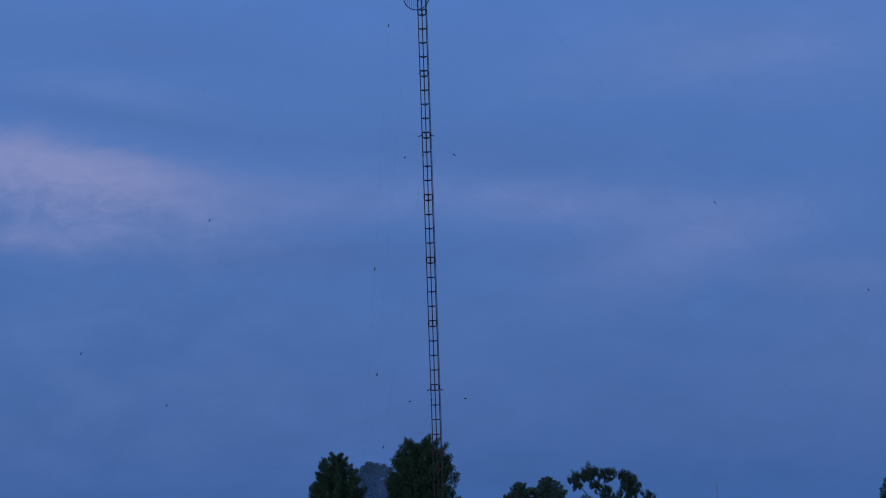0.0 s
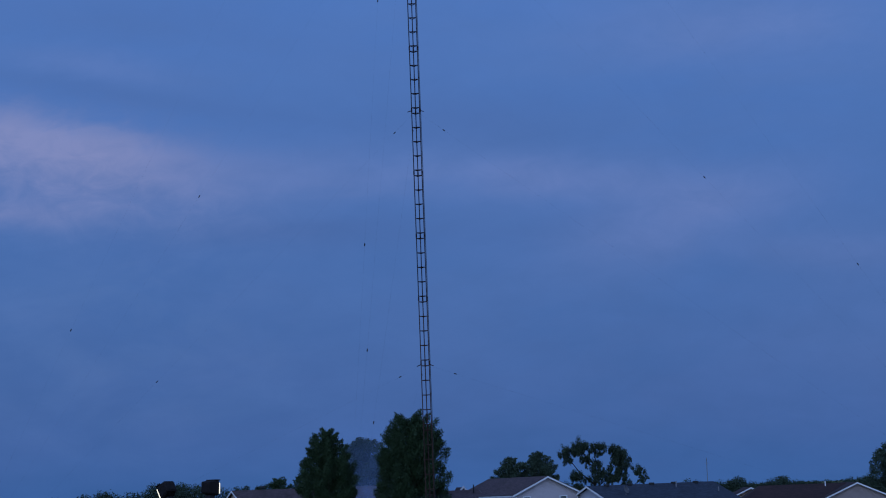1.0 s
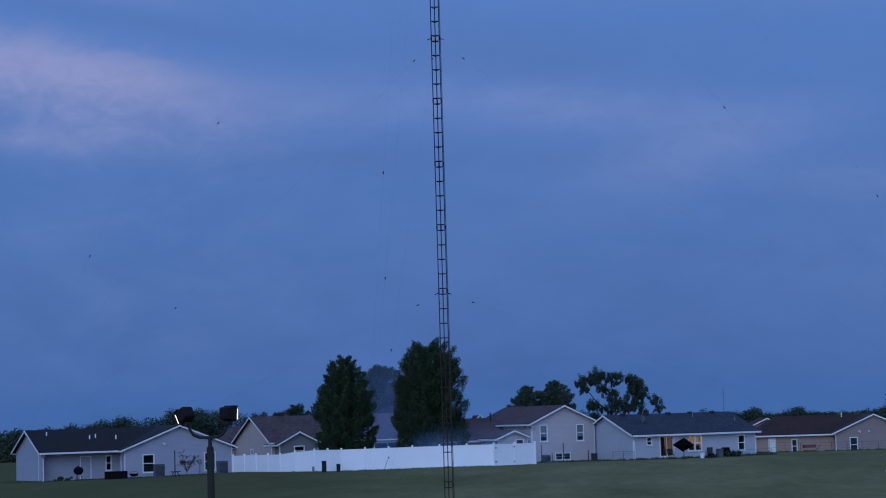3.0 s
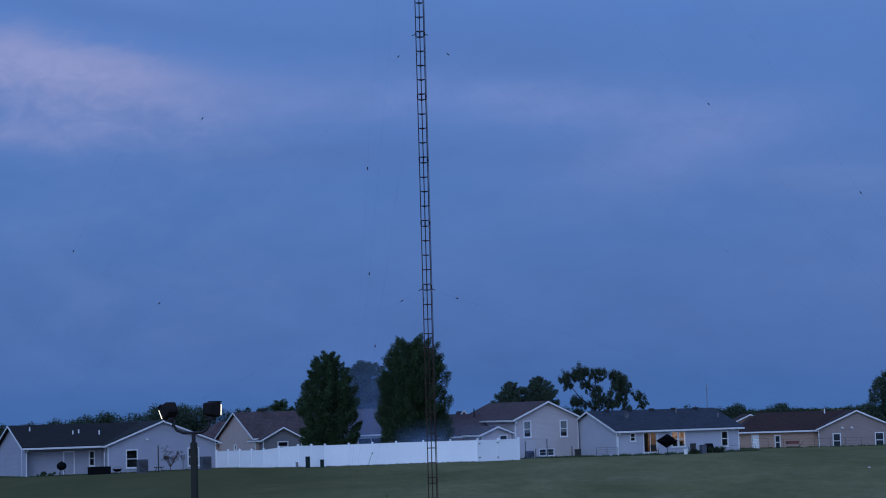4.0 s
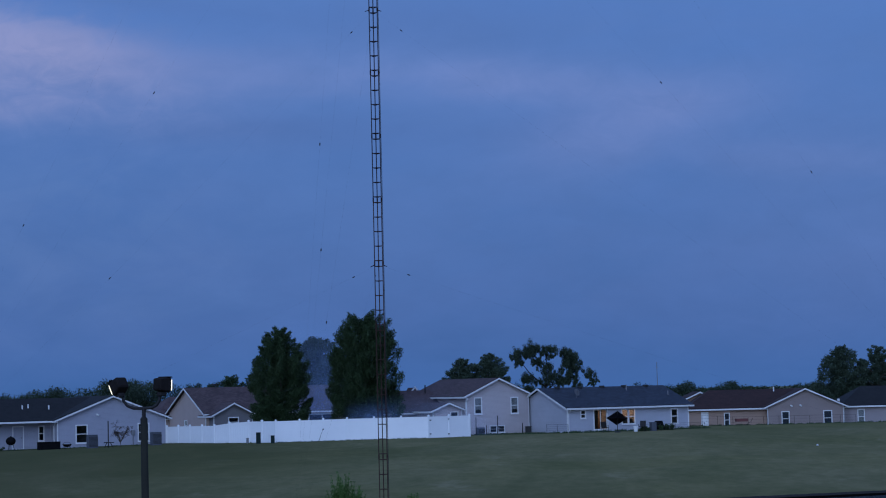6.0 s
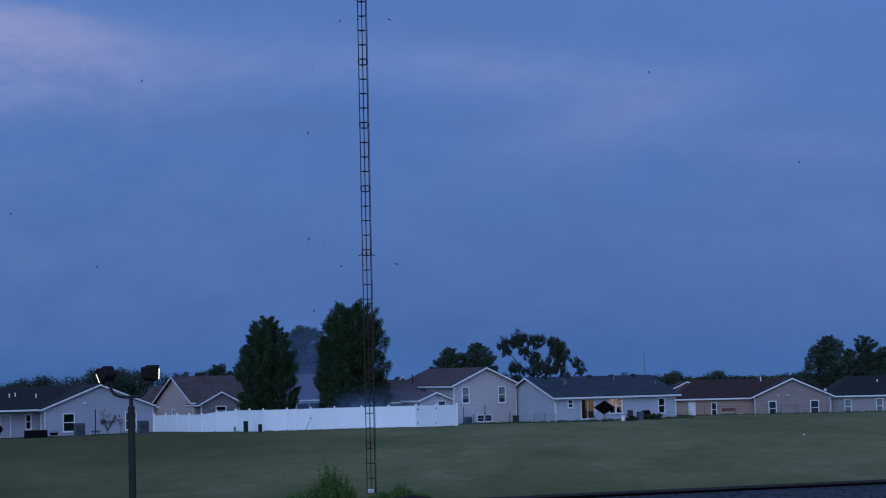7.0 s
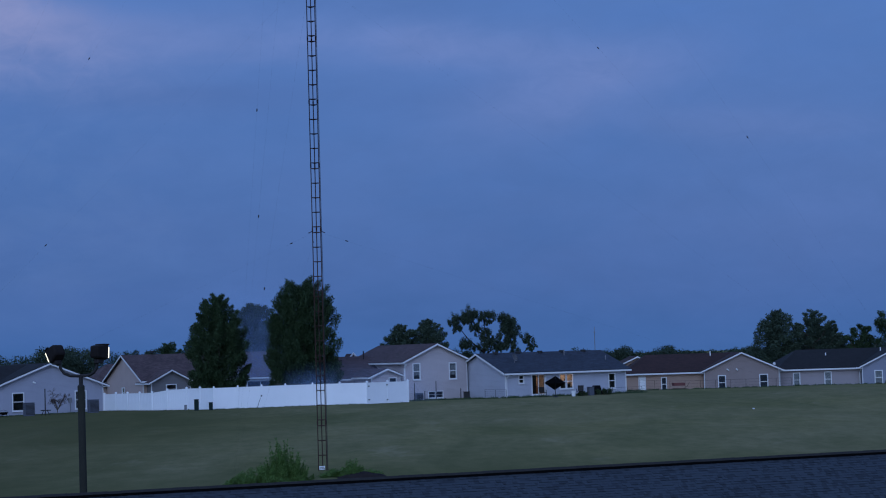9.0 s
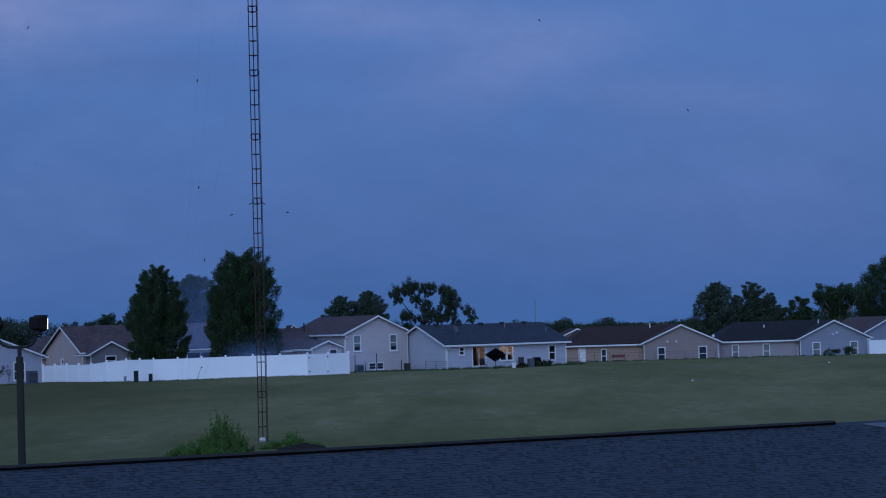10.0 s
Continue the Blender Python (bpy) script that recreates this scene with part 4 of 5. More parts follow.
garden_chair(11.7, 173.1, -15, M_dark, "dark garden chair on the patio")
garden_chair(8.4, 172.2, 160, M_dark, "dark metal garden chair by the patio door")
tub = thing("planter_tub", pose(11.12, 173.0, on_ground(11.12, 173.0)), "white plastic planter tub on the patio", "planter")
bm = bmesh.new()
tube(bm, (0, 0, -0.02), (0, 0, 0.46), 0.16, 0.21, 16)
part("body", bm, M_white, tub)
bm = bmesh.new()
tube(bm, (0, 0, 0.43), (0, 0, 0.485), 0.225, 0.23, 16)
part("rim", bm, M_white, tub)


def mesh_fence(ax, ay, bx, by, hgt, label):
    """A low wire garden fence: posts, a top rail and wires."""
    t = thing("wire_fence", pose(ax, ay, on_ground(ax, ay)), label, "fence", "wire garden fences")
    L = math.hypot(bx - ax, by - ay)
    n = max(2, round(L / 1.6))
    pts = []
    for k in range(n + 1):
        x, y = ax + (bx - ax) * k / n, ay + (by - ay) * k / n
        p = Vector((x - ax, y - ay, on_ground(x, y) - on_ground(ax, ay)))
        pts.append(p)
        bm = bmesh.new()
        tube(bm, p - Vector((0, 0, 0.1)), p + Vector((0, 0, hgt)), 0.016)
        part("post", bm, M_dark, t)
    for f in (1.0, 0.75, 0.5, 0.25):
        bm = bmesh.new()
        path_tube(bm, [p + Vector((0, 0, hgt * f)) for p in pts], [0.009 if f == 1 else 0.005] * len(pts), 4)
        part("rail" if f == 1 else "wire", bm, M_dark, t)


mesh_fence(3.4, 176.6, 5.2, 173.4, 0.75, "low dark wire fence beside the ranch house")
mesh_fence(19.5, 199.0, 35.0, 199.5, 1.15, "thin wire garden fence behind the beige house")
mesh_fence(12.0, 173.6, 17.5, 176.4, 0.6, "low wire fence with weeds behind the patio")
for wx, wy, s in ((-2.9, 173.2, 1.5), (-2.0, 173.6, 0.8), (-1.0, 174.3, 1.6), (1.2, 175.4, 0.9)):
    t = thing("garden_post", pose(wx, wy, on_ground(wx, wy)), "thin dark garden post before the taupe house", "post", "garden posts")
    bm = bmesh.new()
    tube(bm, (0, 0, -0.1), (0.02, 0, s), 0.045, 0.035, 7)
    part("shaft", bm, M_dark, t)
    bm = bmesh.new()
    tube(bm, (0.02, 0, s), (0.02, 0, s + 0.05), 0.06, 0.03, 7)
    part("cap", bm, M_dark, t)

for wx, wy in ((21.5, 138.2), (36.2, 160.0)):
    z = on_ground(wx, wy)
    bm = bmesh.new()
    bmesh.ops.create_icosphere(bm, subdivisions=2, radius=0.065)
    for v in bm.verts:
        v.co *= 1 + 0.25 * noise.noise(v.co * 9)
    bmesh.ops.transform(bm, matrix=pose(wx, wy, z + 0.05) @ Matrix.Diagonal((1.2, 0.8, 0.7, 1)), verts=bm.verts)
    tagged(finish("paper_litter", bm, M_white), "crumpled white paper lying on the grass", "litter", "litter on the field")

M_red = material("faded_red_paint", (0.17, 0.055, 0.05), 0.7, (0.12, 0.045, 0.042), 5.0, 40.0, 0.1)
cart = thing("garden_cart", pose(23.3, 197.6, on_ground(23.3, 197.6), 0, 0, 12), "small faded red garden cart on the grass", "cart")
bm = bmesh.new()
wall_panel(bm, -0.6, 0.6, -0.32, 0.32, [(-0.55, 0.55, -0.27, 0.27)], Matrix.Translation((0, 0, 0.62)) @ Matrix.Rotation(radians(90), 4, "X"), 0.3)
tray = part("tray", bm, M_red, cart)
bm = bmesh.new()
box(bm, -0.58, -0.3, 0.34, 0.58, 0.3, 0.38)
part("tray_floor", bm, M_red, tray)
for a in (-0.42, 0.42):
    for b in (-0.36, 0.36):
        bm = bmesh.new()
        tube(bm, (a, b - 0.04, 0.16), (a, b + 0.04, 0.16), 0.18, 0.18, 14)
        part("wheel", bm, M_black, cart)
bm = bmesh.new()
path_tube(bm, [(0.58, 0, 0.36), (0.95, 0, 0.6), (1.15, 0, 0.95)], [0.02] * 3, 6)
part("handle", bm, M_dark, cart)

# far lattice mast behind the roofs
mast = thing("far_mast", pose(19.6, 258, on_ground(19.6, 258)), "thin grey aerial mast far behind the roofs", "mast")
bm = bmesh.new()
tube(bm, (0, 0, -0.2), (0, 0, 7.6), 0.06, 0.035, 6)
part("shaft", bm, M_grey, mast)
bm = bmesh.new()
tube(bm, (-0.2, 0, 6.9), (0.2, 0, 6.9), 0.025, 0.025, 5)
part("crossarm", bm, M_grey, mast)

# ---- trees ----
RNG = np.random.default_rng(7)


def leaves_mesh(name, centres, radii, count, size, mat, parent, label="", flat=0.85, slim=0.33, axes=None):
    """Many small bent leaves scattered through clumps, most of them near each clump's skin."""
    centres, radii = np.array(centres, dtype=float), np.array(radii, dtype=float)
    wgt = radii ** 2
    idx = RNG.choice(len(centres), count, p=wgt / wgt.sum())
    d = RNG.normal(size=(count, 3))
    d /= np.linalg.norm(d, axis=1)[:, None]
    r = radii[idx] * RNG.uniform(0.15, 1.0, count) ** 0.6 * (1 + 0.35 * RNG.random(count) ** 4)
    c = centres[idx] + d * r[:, None] * np.array([1, 1, flat])
    u = RNG.normal(size=(count, 3)) + d * 0.4
    if axes is not None:
        ax = np.array(axes, dtype=float)[idx]
        run = RNG.uniform(-1, 1, count)[:, None]
        c = centres[idx] + ax * run + d * r[:, None] * (1.0 - 0.45 * run)
        u += ax / np.linalg.norm(ax, axis=1)[:, None] * 1.1
    u /= np.linalg.norm(u, axis=1)[:, None]
    v = np.cross(u, RNG.normal(size=(count, 3)))
    v /= np.linalg.norm(v, axis=1)[:, None]
    nrm = np.cross(u, v)
    s = size * RNG.uniform(0.6, 1.5, count)[:, None]
    quad = np.stack([c - u * s, c + v * s * slim + nrm * s * 0.2, c + u * s, c - v * s * slim + nrm * s * 0.2], 1)
    me = bpy.data.meshes.new(name)
    me.vertices.add(count * 4)
    me.vertices.foreach_set("co", quad.ravel())
    me.loops.add(count * 4)
    me.loops.foreach_set("vertex_index", np.arange(count * 4))
    me.polygons.add(count)
    me.polygons.foreach_set("loop_start", np.arange(count) * 4)
    me.polygons.foreach_set("loop_total", np.full(count, 4))
    me.update(calc_edges=True)
    me.materials.append(mat)
    ob = new(name, me)
    ob.parent = parent
    if label:
        ob["label"] = label
    return ob


PROFILES = {
    "ovate": ((0, 0.6), (0.12, 0.94), (0.27, 1.0), (0.5, 0.96), (0.7, 0.86), (0.84, 0.7), (0.93, 0.52), (1, 0.26)),
    "domed": ((0, 0.6), (0.12, 0.94), (0.27, 1.0), (0.5, 1.0), (0.7, 0.93), (0.84, 0.82), (0.93, 0.68), (1, 0.42)),
    "round": ((0, 0.5), (0.2, 0.9), (0.45, 1.0), (0.7, 0.88), (0.9, 0.55), (1, 0.2)),
    "flat": ((0, 0.3), (0.35, 0.55), (0.6, 0.9), (0.85, 1.0), (1, 0.6)),
}


def tree(x, y, top, width, crown_from=0.12, label="", shape="ovate", count=9000, size=0.22, mat=None, trunk=0.22, group="", clumps=60, seed=1, own=None, bark=None, deep=0.9):
    """A tree with a tapered trunk, limbs to its clumps of leaves, and an uneven crown. own: clumps as (x, z, radius) over the foot."""
    z0 = ground_z(x, y)
    H = top - z0
    rnd = random.Random(seed)
    t = thing("tree", pose(x, y, z0), label, "tree", group)
    cs, rs, axs = [], [], []
    if own:
        for ox, oz, r in own:
            for k in range(20):
                cs.append((ox + rnd.gauss(0, 0.42) * r, rnd.uniform(-0.5, 0.5) * width * 0.35, oz - 1.35 + rnd.gauss(0, 0.26) * r))
                rs.append(r * rnd.uniform(0.12, 0.28))
                axs.append((rnd.gauss(0, 0.12) * r, rnd.gauss(0, 0.12) * r, -r * rnd.uniform(0.15, 0.45)))
    else:
        fs, ps = zip(*PROFILES[shape])
        for k in range(clumps):
            f = (k + rnd.random()) / clumps
            prof = float(np.interp(f, fs, ps)) * rnd.uniform(0.82, 1.12)
            a = k * 2.4 + rnd.uniform(-0.5, 0.5)
            rad = width * rnd.uniform(0.07, 0.15) * (0.5 + 0.5 * prof)
            rr = max(0.0, width / 2 * prof - rad * 0.9) * (1.0 if k % 3 else rnd.uniform(0.1, 0.7))
            h = crown_from + (1 - crown_from) * f
            cs.append((rr * math.cos(a), rr * math.sin(a) * deep, h * H - rad * 0.8 * f + rad * 0.5 * (1 - f)))
            rs.append(rad * 0.72)
            up = (0.55 + 0.6 * f) * (1.0 if shape in ("ovate", "domed") else 0.35)
            axs.append((rad * 0.75 * math.cos(a) + rnd.gauss(0, 0.15) * rad, rad * 0.75 * math.sin(a), rad * up * rnd.uniform(0.6, 1.3)))
    bark = bark or M_bark
    bm = bmesh.new()
    top_h = 0.82 * H
    pts = [(0.1 * math.sin(k * 1.3 + seed) * k * 0.3, 0.08 * math.cos(k) * k * 0.3, -0.3 + (top_h + 0.3) * k / 7) for k in range(8)]
    path_tube(bm, pts, [trunk * (1.25 if k == 0 else 1 - 0.12 * k) for k in range(8)])
    part("trunk", bm, bark, t)
    for c, r in list(zip(cs, rs))[:: max(1, len(cs) // (11 if own else 22))]:
        zb = max(0.15 * H, c[2] - math.hypot(c[0], c[1]) * 1.1)
        mid = (c[0] * 0.55 + rnd.uniform(-0.2, 0.2), c[1] * 0.5, zb + (c[2] - zb) * 0.42)
        bm = bmesh.new()
        path_tube(bm, [(0, 0, zb), mid, c], [trunk * 0.4, trunk * 0.26, trunk * 0.08], 5)
        part("limb", bm, bark, t)
    leaves_mesh("crown", cs, rs, count, size, mat or M_leaf, t, axes=axs)
    return t


tree(-12.75, 175, 14.0, 6.7, shape="domed", label="tall dense dark green garden tree behind the fence", crown_from=0.03, count=125000, size=0.088, clumps=210, seed=3, group="garden trees")
tree(-20.4, 175, 12.9, 5.45, label="dense dark green garden tree behind the fence", crown_from=0.03, count=98000, size=0.088, clumps=180, seed=5, group="garden trees")
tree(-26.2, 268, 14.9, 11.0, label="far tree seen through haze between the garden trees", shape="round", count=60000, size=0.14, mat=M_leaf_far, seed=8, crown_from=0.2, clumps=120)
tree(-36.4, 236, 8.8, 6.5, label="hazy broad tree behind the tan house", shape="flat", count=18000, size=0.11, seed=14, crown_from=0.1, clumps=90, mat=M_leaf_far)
tree(-33.3, 236, 9.6, 6.0, label="dark tree behind the tan house", shape="round", count=18000, size=0.11, seed=9, crown_from=0.1, clumps=90)
tree(-30.6, 238, 10.0, 5.5, label="taller dark tree behind the tan house", shape="round", count=18000, size=0.11, seed=10, crown_from=0.1, clumps=90)
tree(-5.2, 231, 10.8, 5.0, label="round dark tree behind the two-storey house", shape="round", count=24000, size=0.11, seed=11, crown_from=0.25, clumps=110, mat=M_leaf_hazed)
tree(-2.0, 232, 11.4, 5.2, label="spreading dark tree behind the two-storey house", shape="round", count=24000, size=0.11, seed=12, crown_from=0.25, clumps=110, mat=M_leaf_hazed)
M_dark_bark = material("dark_bark", (0.035, 0.028, 0.022), 0.95, (0.02, 0.017, 0.014), 4.0, 30.0, 0.6, spec=0.05)
# old tree with an open crown of drooping masses
OLD = ((-3.6, 9.1, 0.9), (-2.6, 9.7, 1.2), (-1.5, 10.1, 1.0), (-0.2, 9.9, 0.9), (0.8, 10.0, 0.7), (-0.9, 8.5, 0.9), (0.2, 7.6, 1.0), (2.3, 9.6, 1.0), (3.3, 9.0, 1.3),
       (3.6, 7.8, 1.2), (3.2, 6.4, 0.9), (3.8, 5.4, 0.7), (-3.2, 8.5, 0.7), (-1.7, 9.4, 0.7), (0.5, 9.2, 0.6), (2.8, 8.3, 1.0), (2.6, 7.1, 1.0), (0.7, 6.7, 1.0), (2.1, 6.2, 0.8), (5.3, 6.9, 0.9), (5.7, 5.9, 0.7), (-0.1, 6.0, 1.0), (1.5, 5.9, 0.9), (-2.4, 6.4, 1.2), (-2.3, 5.0, 1.6))
tree(4.7, 240, 13.0, 9.5, label="old open-crowned tree with drooping masses of leaves", count=46000, size=0.095, mat=M_leaf_far, seed=13, own=OLD, trunk=0.24, bark=M_dark_bark)
tree(39.8, 235, 11.3, 7.0, label="broad dark tree behind the ranch houses", shape="round", count=30000, size=0.12, mat=M_leaf_hazed, seed=17, crown_from=0.1, clumps=150, group="trees behind the row")
tree(44.3, 236, 11.2, 6.4, label="leaning dark tree with gaps behind the ranch houses", shape="round", count=24000, size=0.12, mat=M_leaf_hazed, seed=18, crown_from=0.15, clumps=60, group="trees behind the row")
tree(46.6, 238, 9.6, 5.4, label="lower dark tree behind the ranch houses", shape="round", count=18000, size=0.12, mat=M_leaf_hazed, seed=20, crown_from=0.1, clumps=50, group="trees behind the row")
tree(49.0, 231, 9.3, 5.0, label="small dark tree behind the black roof", shape="round", count=16000, size=0.12, seed=21, crown_from=0.05, clumps=50, group="trees behind the row")
M_pale_bark = material("pale_bark", (0.32, 0.28, 0.25), 0.9, (0.22, 0.19, 0.17), 4.0, 30.0, 0.5)
tree(53.3, 230, 10.7, 7.4, label="umbrella-shaped tree with a pale bare trunk", shape="flat", count=20000, size=0.11, seed=22, crown_from=0.48, clumps=60, bark=M_pale_bark, trunk=0.2)
tree(63.0, 240, 14.3, 11.6, label="tall dense dark tree at the end of the row", shape="round", count=90000, size=0.11, seed=19, crown_from=0.05, clumps=190)


def far_wood(x0, x1, y, profile, count, size, label, seed):
    """A far belt of trees, its uneven top given along x as heights."""
    rnd = random.Random(seed)
    t = thing("far_trees", pose(0, 0, 0), label, "trees", kind="stuff")
    xs, hs = zip(*profile)
    cs, rs = [], []
    n = int((x1 - x0) * 1.6)
    for k in range(n):
        x = rnd.uniform(x0, x1)
        yy = y + rnd.uniform(0, 14)
        g0 = ground_z(x, yy)
        topz = float(np.interp(x, xs, hs)) * rnd.uniform(0.93, 1.03)
        r = rnd.uniform(0.9, 1.7)
        z = topz - r
        while z > g0 - r:
            cs.append((x + rnd.uniform(-1, 1), yy, z))
            rs.append(r * rnd.uniform(0.85, 1.25))
            z -= r * 1.2
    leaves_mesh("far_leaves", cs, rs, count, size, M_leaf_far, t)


far_wood(-78, -44, 278, ((-78, 7.0), (-72, 8.1), (-66, 8.9), (-61, 9.4), (-55, 9.6), (-51, 9.2), (-47, 8.0), (-44, 7.0)), 110000, 0.16, "far belt of dark trees behind the black-roofed house", 31)
far_wood(18, 40, 328, ((18, 6.2), (20.3, 6.5), (22.6, 7.6), (24, 6.8), (25.2, 6.0), (26.5, 7.0), (29, 7.6), (31, 7.4), (33, 6.7), (35, 7.0), (38, 7.6), (40, 6.3)), 60000, 0.16, "far belt of dark trees behind the ranch houses", 33)
far_wood(40, 80, 310, ((40, 5.6), (42.4, 5.8), (43.4, 6.3), (46, 6.9), (50, 7.2), (60, 8.6), (80, 8.0)), 40000, 0.18, "far belt of dark trees beyond the row's end", 35)
far_wood(-170, -78, 415, ((-170, 7.9), (-130, 7.6), (-110, 8.0), (-78, 7.8)), 60000, 0.3, "far hedgerow across the fields", 37)


far_wood(-78, 170, 640, ((-78, 6.4), (-20, 6.3), (30, 6.1), (90, 6.3), (170, 6.5)), 90000, 0.4, "low far wood closing the horizon", 39)


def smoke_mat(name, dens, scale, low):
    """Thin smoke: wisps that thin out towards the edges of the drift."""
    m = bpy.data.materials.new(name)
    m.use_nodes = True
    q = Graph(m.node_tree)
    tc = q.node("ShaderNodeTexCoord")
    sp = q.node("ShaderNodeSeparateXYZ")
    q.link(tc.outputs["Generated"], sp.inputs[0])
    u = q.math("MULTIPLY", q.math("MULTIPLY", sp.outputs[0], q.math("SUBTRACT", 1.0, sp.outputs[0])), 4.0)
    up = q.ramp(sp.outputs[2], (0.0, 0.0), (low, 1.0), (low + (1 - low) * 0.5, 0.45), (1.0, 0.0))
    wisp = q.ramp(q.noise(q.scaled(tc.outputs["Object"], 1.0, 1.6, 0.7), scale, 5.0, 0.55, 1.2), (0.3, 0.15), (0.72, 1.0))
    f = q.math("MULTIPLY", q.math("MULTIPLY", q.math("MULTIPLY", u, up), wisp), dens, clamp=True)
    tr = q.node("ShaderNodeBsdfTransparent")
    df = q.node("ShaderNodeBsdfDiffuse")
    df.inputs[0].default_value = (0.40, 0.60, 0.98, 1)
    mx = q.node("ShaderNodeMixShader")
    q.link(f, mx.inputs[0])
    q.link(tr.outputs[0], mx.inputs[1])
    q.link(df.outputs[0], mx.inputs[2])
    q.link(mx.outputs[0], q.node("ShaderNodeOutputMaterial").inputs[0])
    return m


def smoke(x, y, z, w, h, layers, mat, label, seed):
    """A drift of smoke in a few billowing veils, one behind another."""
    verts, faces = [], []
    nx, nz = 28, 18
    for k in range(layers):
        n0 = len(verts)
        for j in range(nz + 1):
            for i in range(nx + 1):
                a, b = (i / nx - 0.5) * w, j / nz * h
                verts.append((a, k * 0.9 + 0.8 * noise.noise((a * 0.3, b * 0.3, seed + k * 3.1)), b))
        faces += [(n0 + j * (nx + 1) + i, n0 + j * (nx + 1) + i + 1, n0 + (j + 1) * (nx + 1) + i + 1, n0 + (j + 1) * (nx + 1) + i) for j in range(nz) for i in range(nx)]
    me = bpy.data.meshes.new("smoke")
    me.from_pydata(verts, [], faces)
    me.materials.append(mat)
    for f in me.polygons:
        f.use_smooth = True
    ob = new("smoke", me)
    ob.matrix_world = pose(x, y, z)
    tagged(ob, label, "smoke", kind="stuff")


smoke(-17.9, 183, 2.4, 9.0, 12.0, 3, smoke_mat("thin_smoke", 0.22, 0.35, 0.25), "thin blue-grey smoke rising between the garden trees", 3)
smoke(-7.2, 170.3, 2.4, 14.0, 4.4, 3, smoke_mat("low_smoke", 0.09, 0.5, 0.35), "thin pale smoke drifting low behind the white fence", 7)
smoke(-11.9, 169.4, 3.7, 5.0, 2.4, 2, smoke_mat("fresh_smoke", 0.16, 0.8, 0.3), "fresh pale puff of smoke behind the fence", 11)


def weeds(x, y, w, h, n_stalks, count, label, tall, seed):
    """A patch of weeds: stalks with leaves up them and a low leafy mass."""
    rnd = random.Random(seed)
    z0 = ground_z(x, y)
    t = thing("weed_patch", pose(x, y, z0), label, "bush", "weeds at the tower's foot")
    cs, rs = [], []
    for k in range(60):
        a = rnd.uniform(-1, 1)
        hh = h * (1 - a * a) * rnd.uniform(0.05, 0.55)
        cs.append((a * w / 2, rnd.uniform(-0.7, 0.7), hh))
        rs.append(rnd.uniform(0.12, 0.26))
    for k in range(n_stalks):
        a = rnd.gauss(tall, 0.17)
        hh = h * rnd.uniform(0.6, 1.6) * math.exp(-((a - tall) / 0.26) ** 2)
        lean = rnd.uniform(-0.35, 0.35)
        bm = bmesh.new()
        bx, by = a * w, rnd.uniform(-0.5, 0.5)
        path_tube(bm, [(bx, by, -0.1), (bx + lean * 0.4, by, hh * 0.5), (bx + lean, by, hh)], [0.02, 0.014, 0.006], 4)
        part("stalk", bm, M_weed, t)
        for j in range(6):
            f = 0.35 + 0.65 * j / 5
            cs.append((bx + lean * f, by, hh * f))
            rs.append(0.12 * (1.12 - f) + 0.04)
    leaves_mesh("leaves", cs, rs, count, 0.042, M_weed, t, slim=0.16)


weeds(-8.1, 88.0, 3.3, 1.25, 90, 42000, "bright green weeds with tall stalks at the tower's foot", 0.2, 41)
weeds(-8.45, 87.2, 3.0, 0.6, 16, 14000, "low green weeds with tall stalks by the roof", 0.05, 45)
weeds(-4.55, 90.3, 2.7, 0.6, 22, 16000, "low green weeds on the earth mound", 0.03, 43)
bm = bmesh.new()
bmesh.ops.create_grid(bm, x_segments=14, y_segments=8, size=1.0)
for v in bm.verts:
    e = max(0.0, 1 - v.co.x ** 2) * max(0.0, 1 - v.co.y ** 2)
    v.co = Vector((v.co.x * 1.3, v.co.y * 0.7, (0.27 + 0.12 * v.co.x) * e + 0.08 * noise.noise(v.co * 3) - 0.02))
bmesh.ops.transform(bm, matrix=pose(-4.1, 89.6, ground_z(-4.1, 89.6) - 0.03), verts=bm.verts)
tagged(finish("earth_mound", bm, material("dark_earth", (0.035, 0.027, 0.025), 0.95, (0.014, 0.012, 0.012), 2.5, 25.0, 0.6, spec=0.05), smooth=True), "low mound of dark bare earth among weeds", "earth mound")
# the shrub on the post before the black-roofed house
shrub = thing("bare_shrub", pose(-33.7, 169.4, ground_z(-33.7, 169.4)), "thin brown half-bare shrub before the house wall", "shrub")
srn = random.Random(51)
tips = []
for k in range(11):
    a, r = srn.uniform(0, 6.28), srn.uniform(0.25, 0.95)
    end = Vector((r * math.cos(a) + 0.15, r * 0.5 * math.sin(a), srn.uniform(1.0, 2.1)))
    fork = Vector((end.x * 0.35, end.y * 0.3, srn.uniform(0.5, 1.0)))
    bm = bmesh.new()
    path_tube(bm, [(0, 0, -0.1), (0.03, 0, 0.4), fork, end], [0.032, 0.028, 0.02, 0.007], 5)
    stem = part("stem", bm, M_bark, shrub)
    for q in range(4):
        b = fork.lerp(end, srn.uniform(0.2, 0.9))
        c = b + Vector((srn.uniform(-0.4, 0.4), srn.uniform(-0.2, 0.2), srn.uniform(-0.1, 0.35)))
        bm = bmesh.new()
        path_tube(bm, [b, b.lerp(c, 0.5) + Vector((0, 0, 0.04)), c], [0.012, 0.009, 0.005], 4)
        part("twig", bm, M_bark, stem)
        tips.append(c)
leaves_mesh("leaves", [tuple(c) for c in tips], [0.16] * len(tips), 900, 0.05, leafy("brown_leaves", (0.045, 0.032, 0.028), (0.075, 0.046, 0.038)), shrub)


